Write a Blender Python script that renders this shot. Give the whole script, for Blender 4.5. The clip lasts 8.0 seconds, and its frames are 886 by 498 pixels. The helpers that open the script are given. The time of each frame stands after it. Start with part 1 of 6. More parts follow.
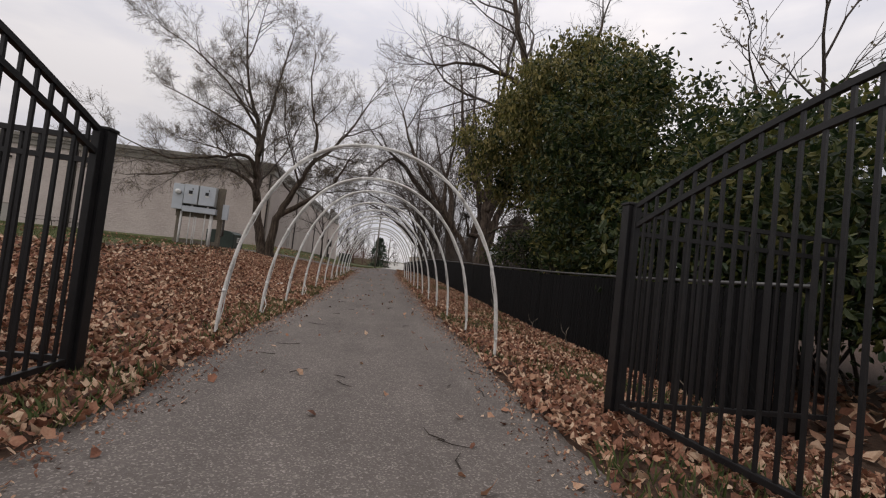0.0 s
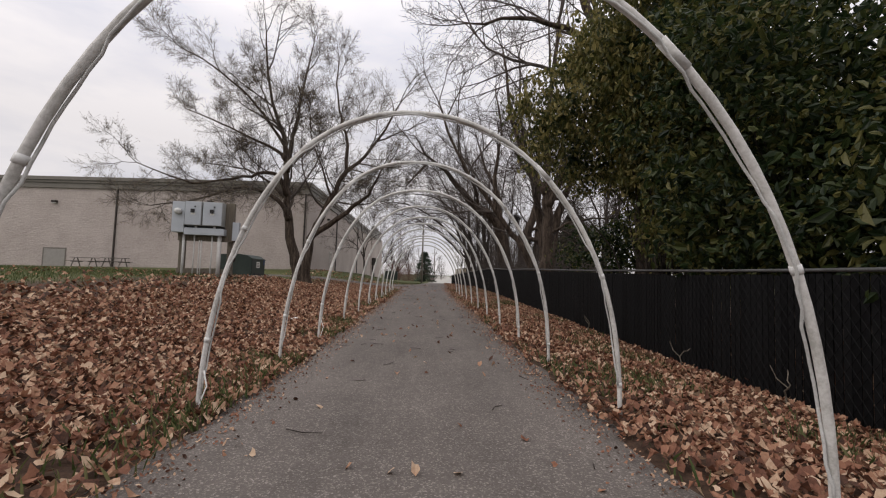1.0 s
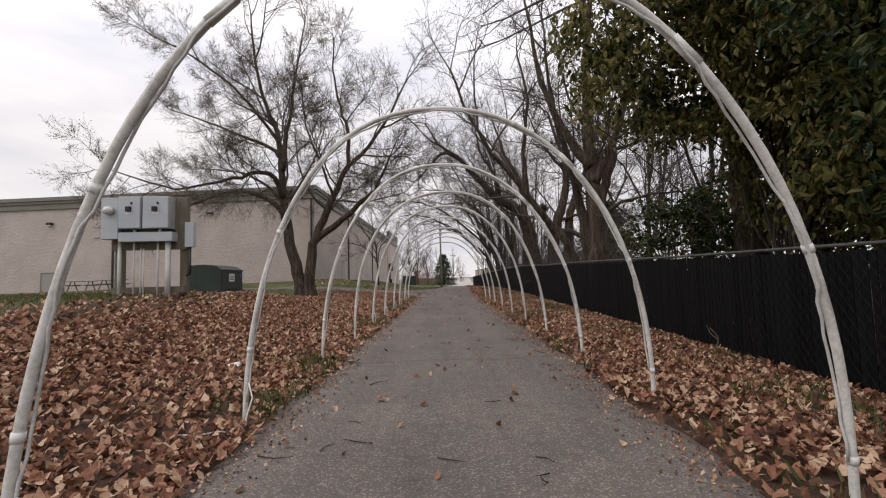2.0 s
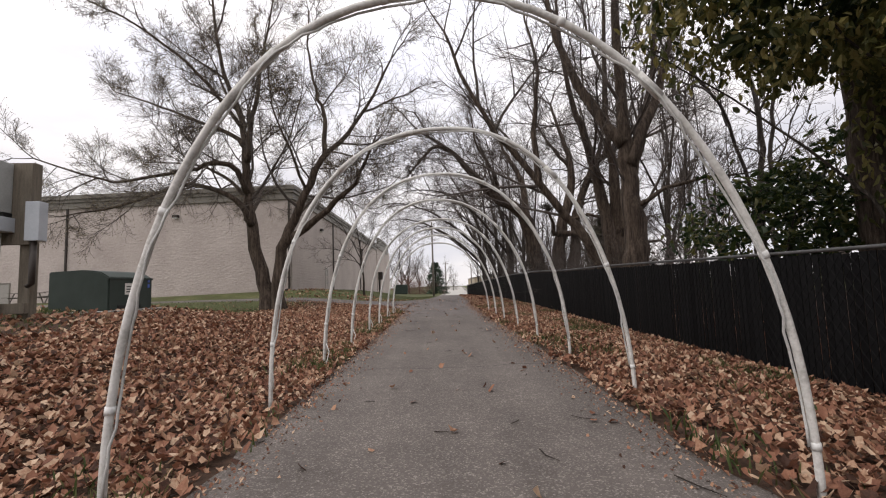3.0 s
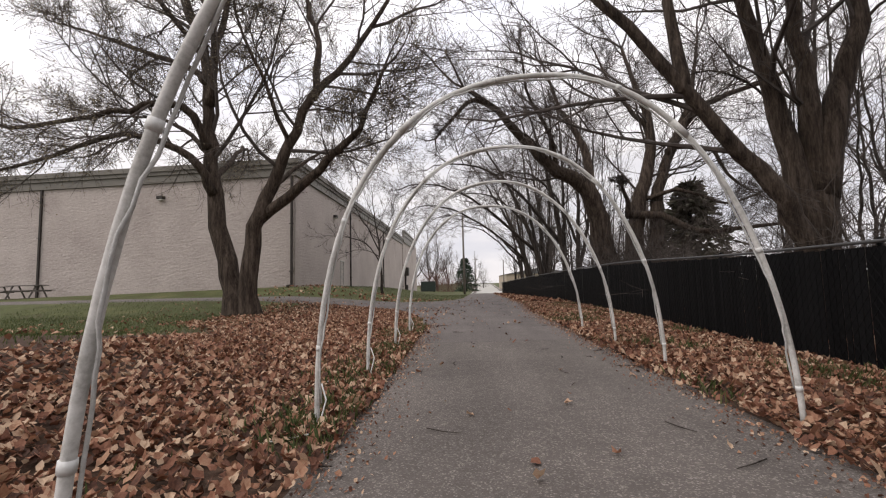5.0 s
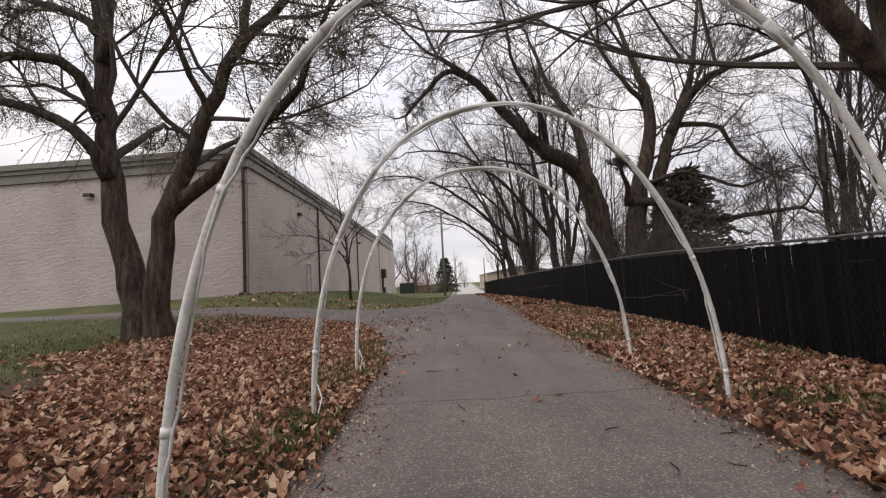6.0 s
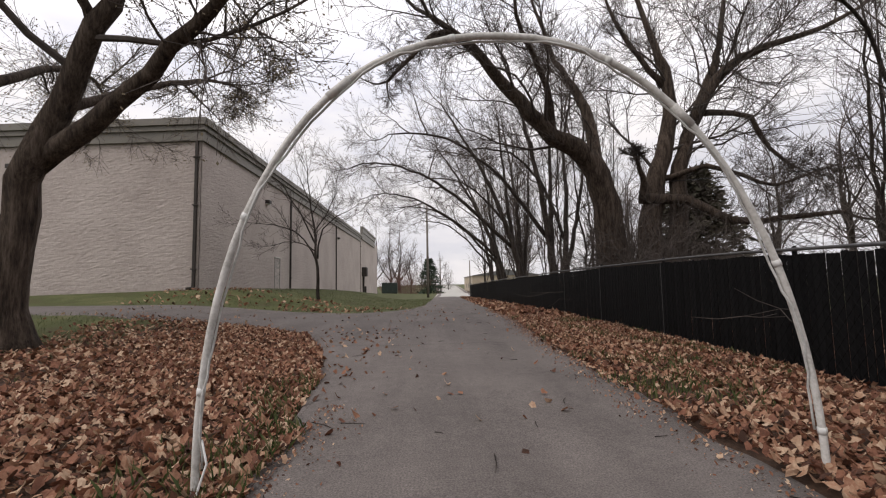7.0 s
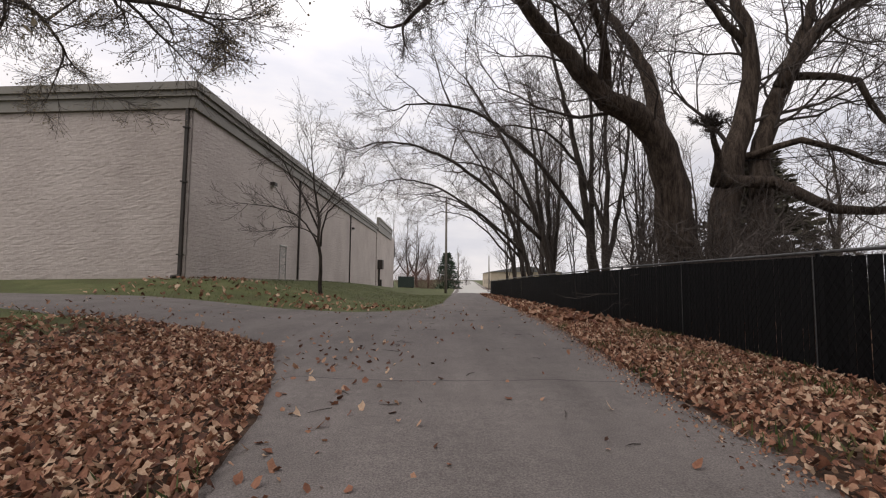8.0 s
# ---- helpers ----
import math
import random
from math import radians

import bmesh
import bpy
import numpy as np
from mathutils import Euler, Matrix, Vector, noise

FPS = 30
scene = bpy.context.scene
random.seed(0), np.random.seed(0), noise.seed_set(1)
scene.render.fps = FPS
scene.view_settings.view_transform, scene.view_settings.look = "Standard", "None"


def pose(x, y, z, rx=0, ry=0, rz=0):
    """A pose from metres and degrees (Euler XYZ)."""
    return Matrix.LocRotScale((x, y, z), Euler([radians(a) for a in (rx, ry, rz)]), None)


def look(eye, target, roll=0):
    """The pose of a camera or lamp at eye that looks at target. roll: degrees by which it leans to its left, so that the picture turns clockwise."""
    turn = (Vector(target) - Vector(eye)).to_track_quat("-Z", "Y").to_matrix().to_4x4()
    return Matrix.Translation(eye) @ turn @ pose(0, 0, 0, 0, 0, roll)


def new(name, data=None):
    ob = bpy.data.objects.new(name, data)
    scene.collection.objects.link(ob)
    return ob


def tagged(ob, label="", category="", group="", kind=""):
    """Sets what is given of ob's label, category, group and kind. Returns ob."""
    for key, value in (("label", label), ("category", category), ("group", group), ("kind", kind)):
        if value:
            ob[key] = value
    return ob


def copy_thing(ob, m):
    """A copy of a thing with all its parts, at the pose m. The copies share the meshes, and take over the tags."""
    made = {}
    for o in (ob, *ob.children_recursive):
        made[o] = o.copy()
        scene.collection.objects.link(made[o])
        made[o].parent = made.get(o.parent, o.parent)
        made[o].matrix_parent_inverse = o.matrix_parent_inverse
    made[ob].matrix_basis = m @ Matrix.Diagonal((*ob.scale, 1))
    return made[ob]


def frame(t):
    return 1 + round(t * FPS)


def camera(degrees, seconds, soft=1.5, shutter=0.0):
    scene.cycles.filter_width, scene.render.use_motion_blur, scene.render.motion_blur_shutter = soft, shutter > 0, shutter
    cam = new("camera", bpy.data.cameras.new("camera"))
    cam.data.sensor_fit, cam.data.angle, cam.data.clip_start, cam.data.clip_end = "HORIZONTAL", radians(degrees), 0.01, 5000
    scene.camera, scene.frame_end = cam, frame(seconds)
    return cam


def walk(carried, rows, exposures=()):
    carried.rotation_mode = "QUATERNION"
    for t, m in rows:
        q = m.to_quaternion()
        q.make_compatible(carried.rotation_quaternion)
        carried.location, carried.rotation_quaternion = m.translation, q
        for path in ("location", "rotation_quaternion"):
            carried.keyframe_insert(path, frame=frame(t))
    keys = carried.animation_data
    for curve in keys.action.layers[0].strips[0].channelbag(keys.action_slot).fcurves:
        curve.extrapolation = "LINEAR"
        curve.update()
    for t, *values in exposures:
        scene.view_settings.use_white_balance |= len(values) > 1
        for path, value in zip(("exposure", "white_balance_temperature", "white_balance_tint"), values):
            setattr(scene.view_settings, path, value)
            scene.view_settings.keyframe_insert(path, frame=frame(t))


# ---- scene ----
cam = camera(91.2, 8.0, soft=1.15)
PATH = [
    (0, (0.077, -0.105, 0.988), (0.358, 1.874, 1.075), 6.44),
    (0.3, (0.091, 0.988, 0.980), (0.292, 2.975, 1.083), 4.52),
    (0.5, (0.110, 1.705, 0.978), (0.269, 3.695, 1.093), 3.42),
    (1, (0.031, 3.489, 0.994), (0.107, 5.484, 1.118), 1.83),
    (2.5, (-0.083, 8.794, 0.981), (-0.088, 10.788, 1.136), -2.60),
    (3, (-0.117, 10.469, 1.007), (-0.083, 12.461, 1.181), -2.00),
    (3.5, (-0.284, 12.092, 1.022), (-0.344, 14.084, 1.187), -0.34),
    (4, (-0.372, 13.727, 1.039), (-0.468, 15.718, 1.197), -1.03),
    (4.5, (-0.488, 15.320, 1.023), (-0.592, 17.311, 1.184), -1.27),
    (5.8, (-0.560, 19.322, 1.092), (-0.591, 21.314, 1.259), -2.82),
    (6, (-0.521, 19.916, 1.120), (-0.522, 21.910, 1.283), -3.16),
    (6.5, (-0.470, 21.358, 1.133), (-0.416, 23.351, 1.301), -2.34),
    (7, (-0.442, 22.809, 1.150), (-0.376, 24.801, 1.316), -1.10),
    (7.5, (-0.478, 24.265, 1.137), (-0.441, 26.258, 1.294), 0.08),
    (8, (-0.520, 25.659, 1.165), (-0.537, 27.653, 1.309), 0.52),
]
walk(cam, [(t, look(eye, target, roll)) for t, eye, target, roll in PATH],
     exposures=[(0, -0.38, 6850, 14), (0.7, -0.3, 6850, 14), (2.0, -0.08, 6850, 14), (3.3, 0.08, 6850, 14), (4.7, 0.04, 6850, 14), (6.2, 0.02, 6850, 14), (8, -0.10, 6850, 14)])

# ---------------------------------------------------------------- sky and light
world = bpy.data.worlds.new("sky")
scene.world = world
world.use_nodes = True
wn, wl_ = world.node_tree.nodes, world.node_tree.links
wn.clear()
w_out = wn.new("ShaderNodeOutputWorld")
w_bg = wn.new("ShaderNodeBackground")
w_sky = wn.new("ShaderNodeTexSky")
w_sky.sky_type = 'NISHITA'
w_sky.sun_disc = False
w_sky.sun_elevation = radians(38)
w_sky.sun_rotation = radians(-60)
w_co = wn.new("ShaderNodeTexCoord")
w_map = wn.new("ShaderNodeMapping")
w_map.inputs["Scale"].default_value = (1.0, 1.0, 3.2)
w_noise = wn.new("ShaderNodeTexNoise")
w_noise.inputs["Scale"].default_value = 2.6
w_noise.inputs["Detail"].default_value = 6
w_noise.inputs["Roughness"].default_value = 0.55
w_ramp = wn.new("ShaderNodeValToRGB")
w_ramp.color_ramp.elements[0].position = 0.34
w_ramp.color_ramp.elements[0].color = (0.76, 0.79, 0.88, 1)
w_ramp.color_ramp.elements[1].position = 0.60
w_ramp.color_ramp.elements[1].color = (1.0, 1.0, 1.03, 1)
w_sep = wn.new("ShaderNodeSeparateXYZ")
w_grad = wn.new("ShaderNodeMapRange")          # an overcast dome is brightest overhead
w_grad.inputs["From Min"].default_value = 0.25
w_grad.inputs["From Max"].default_value = 1.0
w_grad.inputs["To Min"].default_value = 1.02
w_grad.inputs["To Max"].default_value = 2.15
w_mul = wn.new("ShaderNodeVectorMath")
w_mul.operation = 'SCALE'
w_mix = wn.new("ShaderNodeMix")
w_mix.data_type = 'RGBA'
w_mix.inputs["Factor"].default_value = 0.93
w_dim = wn.new("ShaderNodeVectorMath")
w_dim.operation = 'SCALE'
w_dim.inputs["Scale"].default_value = 0.10
wl_.new(w_co.outputs["Generated"], w_map.inputs["Vector"])
wl_.new(w_map.outputs["Vector"], w_noise.inputs["Vector"])
wl_.new(w_noise.outputs["Fac"], w_ramp.inputs["Fac"])
wl_.new(w_co.outputs["Generated"], w_sep.inputs["Vector"])
wl_.new(w_sep.outputs["Z"], w_grad.inputs["Value"])
wl_.new(w_ramp.outputs["Color"], w_mul.inputs[0])
wl_.new(w_grad.outputs["Result"], w_mul.inputs["Scale"])
wl_.new(w_sky.outputs["Color"], w_dim.inputs[0])
wl_.new(w_dim.outputs["Vector"], w_mix.inputs["A"])
wl_.new(w_mul.outputs["Vector"], w_mix.inputs["B"])
wl_.new(w_mix.outputs["Result"], w_bg.inputs["Color"])
w_bg.inputs["Strength"].default_value = 0.95
wl_.new(w_bg.outputs["Background"], w_out.inputs["Surface"])

sun = new("sun", bpy.data.lights.new("sun", 'SUN'))
sun.data.energy = 0.9
sun.data.angle = radians(25)
sun.data.color = (1.0, 0.97, 0.92)
sun.matrix_world = look((-20, -10, 22), (0, 0, 0))

# ---------------------------------------------------------------- materials
def node(nt, kind, **inputs):
    n = nt.nodes.new(kind)
    for k, v in inputs.items():
        n.inputs[k.replace("_", " ")].default_value = v
    return n


def material(name, colours, scale=4.0, rough=0.8, metal=0.0, bump=0.3, fine=60.0, vary=0.0, island=False, stretch=(1, 1, 1), coat=0.0, distance=0.02):
    """Two scales of noise over a ramp of base colours, with a fine relief."""
    m = bpy.data.materials.new(name)
    m.use_nodes = True
    nt = m.node_tree
    bsdf = nt.nodes["Principled BSDF"]
    bsdf.inputs["Roughness"].default_value = rough
    bsdf.inputs["Metallic"].default_value = metal
    bsdf.inputs["Coat Weight"].default_value = coat
    bsdf.inputs["Specular IOR Level"].default_value = 0.3
    tc = nt.nodes.new("ShaderNodeTexCoord")
    mp = nt.nodes.new("ShaderNodeMapping")
    mp.inputs["Scale"].default_value = stretch
    nt.links.new(tc.outputs["Object"], mp.inputs["Vector"])
    n1 = node(nt, "ShaderNodeTexNoise", Scale=scale, Detail=5.0, Roughness=0.6)
    n2 = node(nt, "ShaderNodeTexNoise", Scale=fine, Detail=4.0, Roughness=0.7)
    for n in (n1, n2):
        nt.links.new(mp.outputs["Vector"], n.inputs["Vector"])
    mixf = nt.nodes.new("ShaderNodeMath")
    mixf.operation = 'MULTIPLY_ADD'
    mixf.inputs[1].default_value = 0.45
    nt.links.new(n2.outputs["Fac"], mixf.inputs[0])
    half = nt.nodes.new("ShaderNodeMath")
    half.operation = 'MULTIPLY'
    half.inputs[1].default_value = 0.55
    nt.links.new(n1.outputs["Fac"], half.inputs[0])
    nt.links.new(half.outputs[0], mixf.inputs[2])
    fac = mixf.outputs[0]
    if vary:
        if island:
            src = nt.nodes.new("ShaderNodeNewGeometry").outputs["Random Per Island"]
        else:
            src = nt.nodes.new("ShaderNodeObjectInfo").outputs["Random"]
        a = nt.nodes.new("ShaderNodeMath")
        a.operation = 'MULTIPLY_ADD'
        a.inputs[1].default_value = vary
        nt.links.new(src, a.inputs[0])
        b = nt.nodes.new("ShaderNodeMath")
        b.operation = 'SUBTRACT'
        b.inputs[1].default_value = vary / 2
        nt.links.new(fac, b.inputs[0])
        nt.links.new(b.outputs[0], a.inputs[2])
        fac = a.outputs[0]
    ramp = nt.nodes.new("ShaderNodeValToRGB")
    el = ramp.color_ramp.elements
    lo, hi = (0.37, 0.63) if not vary else (0.5 - 0.5 * min(vary, 0.9), 0.5 + 0.5 * min(vary, 0.9))
    el[0].position, el[1].position = lo, hi
    while len(el) < len(colours):
        el.new(0.5)
    for i, c in enumerate(colours):
        el[i].position = lo + (hi - lo) * i / max(1, len(colours) - 1)
        el[i].color = (*c, 1)
    nt.links.new(fac, ramp.inputs["Fac"])
    nt.links.new(ramp.outputs["Color"], bsdf.inputs["Base Color"])
    if bump:
        bp = node(nt, "ShaderNodeBump", Strength=bump, Distance=distance)
        nt.links.new(mixf.outputs[0], bp.inputs["Height"])
        nt.links.new(bp.outputs["Normal"], bsdf.inputs["Normal"])
    return m


M_BARK = material("bark_grey_brown", [(0.018, 0.012, 0.009), (0.068, 0.049, 0.036), (0.140, 0.108, 0.085)], 9.0, 0.95, bump=1.0, fine=34, stretch=(1, 1, 0.14), distance=0.14)
M_BARK2 = material("bark_dark", [(0.014, 0.011, 0.009), (0.042, 0.033, 0.027), (0.085, 0.070, 0.058)], 9.0, 0.95, bump=1.0, fine=34, stretch=(1, 1, 0.14), distance=0.12)
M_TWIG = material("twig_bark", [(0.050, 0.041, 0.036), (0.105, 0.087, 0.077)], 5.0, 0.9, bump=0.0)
# twig bark again, paler: distance haze put into the colour
M_TWIG_HAZED = material("hazed_twig_bark", [(0.09, 0.075, 0.07), (0.15, 0.125, 0.115)], 5.0, 0.9, bump=0.0)
M_BUD = material("withered_leaf", [(0.14, 0.115, 0.075), (0.22, 0.185, 0.125), (0.29, 0.24, 0.175)], 3.0, 0.8, bump=0.0, vary=0.7, island=True)
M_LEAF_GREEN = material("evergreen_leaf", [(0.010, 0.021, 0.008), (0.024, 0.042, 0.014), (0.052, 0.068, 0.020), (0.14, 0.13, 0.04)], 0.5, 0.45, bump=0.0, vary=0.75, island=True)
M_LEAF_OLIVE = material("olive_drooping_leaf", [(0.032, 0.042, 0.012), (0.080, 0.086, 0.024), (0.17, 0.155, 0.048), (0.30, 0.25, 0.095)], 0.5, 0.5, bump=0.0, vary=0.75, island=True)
M_REDBUSH = material("reddish_brown_stem", [(0.085, 0.045, 0.036), (0.17, 0.095, 0.075)], 2.0, 0.9, bump=0.0)
M_NEEDLE = material("spruce_needles", [(0.025, 0.045, 0.030), (0.055, 0.08, 0.05)], 2.0, 0.8, bump=0.0, vary=0.5, island=True)
M_NEEDLE_BROWN = material("dull_cedar_foliage", [(0.050, 0.050, 0.034), (0.10, 0.088, 0.062)], 2.0, 0.85, bump=0.0, vary=0.5, island=True)
M_FALLEN = material("fallen_leaf", [(0.052, 0.025, 0.016), (0.165, 0.070, 0.043), (0.27, 0.124, 0.075), (0.38, 0.22, 0.138), (0.55, 0.40, 0.28)], 12.0, 0.75, bump=0.25, fine=90, vary=0.95, island=True, distance=0.004)
M_GRASS = material("grass_blade", [(0.035, 0.055, 0.015), (0.07, 0.095, 0.03), (0.15, 0.14, 0.06)], 1.2, 0.7, bump=0.0, vary=0.7, island=True)
M_FENCE = material("black_vinyl_slat", [(0.0022, 0.0022, 0.0026), (0.006, 0.006, 0.0065)], 6.0, 0.62, bump=0.1, vary=0.4)
M_WIRE = material("black_coated_wire", [(0.003, 0.003, 0.003), (0.007, 0.007, 0.007)], 8.0, 0.6, bump=0.0)
M_RAIL = material("dull_steel_pipe", [(0.055, 0.055, 0.055), (0.12, 0.12, 0.12)], 9.0, 0.5, metal=0.4, bump=0.05)
M_IRON = material("black_painted_steel", [(0.005, 0.005, 0.006), (0.013, 0.012, 0.012)], 9.0, 0.42, bump=0.12, fine=140)
M_PVC = material("weathered_white_pipe", [(0.40, 0.39, 0.36), (0.58, 0.57, 0.54), (0.70, 0.69, 0.66)], 7.0, 0.55, bump=0.15, fine=50, stretch=(1, 1, 1))
M_ROPE = material("clear_light_rope", [(0.42, 0.42, 0.40), (0.62, 0.62, 0.60)], 20.0, 0.25, bump=0.2, fine=90, coat=0.3)
M_TAPE = material("white_tape", [(0.60, 0.60, 0.58), (0.74, 0.74, 0.72)], 14.0, 0.5, bump=0.2)
M_FASCIA = material("taupe_metal_fascia", [(0.150, 0.138, 0.118), (0.195, 0.180, 0.155)], 0.8, 0.5, bump=0.05, fine=30)
M_SPOUT = material("brown_metal_downspout", [(0.026, 0.021, 0.018), (0.048, 0.040, 0.034)], 3.0, 0.5, bump=0.08)
M_ROOF = material("grey_roof_felt", [(0.10, 0.10, 0.10), (0.16, 0.16, 0.155)], 2.0, 0.9)
M_CABINET = material("grey_enamelled_cabinet", [(0.36, 0.39, 0.42), (0.44, 0.47, 0.50)], 3.0, 0.42, bump=0.04)
M_CABINET_SIDE = material("aged_grey_sheet", [(0.26, 0.27, 0.26), (0.36, 0.37, 0.36)], 3.0, 0.5, bump=0.06)
M_TIMBER = material("weathered_timber_post", [(0.10, 0.085, 0.065), (0.19, 0.165, 0.13)], 4.0, 0.9, bump=0.5, stretch=(6, 6, 0.5))
M_CONDUIT = material("grey_conduit", [(0.38, 0.37, 0.35), (0.50, 0.49, 0.47)], 6.0, 0.5, bump=0.05)
M_TRANSF = material("dark_green_transformer_paint", [(0.026, 0.038, 0.032), (0.040, 0.054, 0.046)], 4.0, 0.45, bump=0.05)
M_LABEL = material("white_sticker", [(0.60, 0.60, 0.56), (0.72, 0.72, 0.68)], 9.0, 0.5, bump=0.0)
M_BLACK = material("black_plastic", [(0.010, 0.010, 0.010), (0.020, 0.020, 0.020)], 9.0, 0.4, bump=0.0)
M_BLUE = material("blue_sticker", [(0.05, 0.09, 0.30), (0.07, 0.12, 0.36)], 9.0, 0.5, bump=0.0)
M_CONC = material("pale_concrete", [(0.32, 0.31, 0.28), (0.42, 0.41, 0.38)], 2.0, 0.9, bump=0.2)
M_WOODGREY = material("grey_weathered_planks", [(0.10, 0.09, 0.08), (0.17, 0.155, 0.14)], 5.0, 0.85, bump=0.3)
M_POLE = material("weathered_utility_pole", [(0.12, 0.105, 0.09), (0.22, 0.20, 0.175)], 4.0, 0.9, bump=0.3, stretch=(4, 4, 0.3))
M_DOOR = material("painted_steel_door", [(0.25, 0.235, 0.215), (0.31, 0.295, 0.27)], 3.0, 0.5, bump=0.04)
M_TAN = material("tan_metal_siding", [(0.36, 0.30, 0.22), (0.44, 0.37, 0.28)], 1.0, 0.6, bump=0.05)
M_LITTER = material("white_paper_litter", [(0.62, 0.62, 0.60), (0.76, 0.76, 0.75)], 9.0, 0.8, bump=0.2)


def block_wall_material():
    """Painted split-face block: rough faces, faint courses."""
    m = material("painted_split_face_block", [(0.36, 0.312, 0.285), (0.43, 0.376, 0.345), (0.49, 0.434, 0.40)], 0.35, 0.9, bump=0.0, fine=7)
    nt = m.node_tree
    bsdf = nt.nodes["Principled BSDF"]
    tc = nt.nodes.new("ShaderNodeTexCoord")
    sep = nt.nodes.new("ShaderNodeSeparateXYZ")
    nt.links.new(tc.outputs["Object"], sep.inputs["Vector"])
    add = nt.nodes.new("ShaderNodeMath")
    add.operation = 'ADD'
    nt.links.new(sep.outputs["X"], add.inputs[0])
    nt.links.new(sep.outputs["Y"], add.inputs[1])
    com = nt.nodes.new("ShaderNodeCombineXYZ")
    nt.links.new(add.outputs[0], com.inputs["X"])
    nt.links.new(sep.outputs["Z"], com.inputs["Y"])
    br = node(nt, "ShaderNodeTexBrick", Scale=1.0)
    br.inputs["Brick Width"].default_value = 0.406
    br.inputs["Row Height"].default_value = 0.203
    br.inputs["Mortar Size"].default_value = 0.012
    br.inputs["Mortar Smooth"].default_value = 0.6
    br.inputs["Color1"].default_value = (0.7, 0.7, 0.7, 1)
    br.inputs["Color2"].default_value = (1, 1, 1, 1)
    br.inputs["Mortar"].default_value = (0.0, 0.0, 0.0, 1)
    nt.links.new(com.outputs["Vector"], br.inputs["Vector"])
    mp = nt.nodes.new("ShaderNodeMapping")
    mp.inputs["Scale"].default_value = (1, 1, 1.5)
    nt.links.new(tc.outputs["Object"], mp.inputs["Vector"])
    no = node(nt, "ShaderNodeTexNoise", Scale=5.5, Detail=6.0, Roughness=0.72)
    nt.links.new(mp.outputs["Vector"], no.inputs["Vector"])
    b1 = node(nt, "ShaderNodeBump", Strength=0.5, Distance=0.03)
    nt.links.new(br.outputs["Color"], b1.inputs["Height"])
    b2 = node(nt, "ShaderNodeBump", Strength=0.55, Distance=0.04)
    nt.links.new(no.outputs["Fac"], b2.inputs["Height"])
    nt.links.new(b1.outputs["Normal"], b2.inputs["Normal"])
    nt.links.new(b2.outputs["Normal"], bsdf.inputs["Normal"])
    return m


M_BLOCK = block_wall_material()


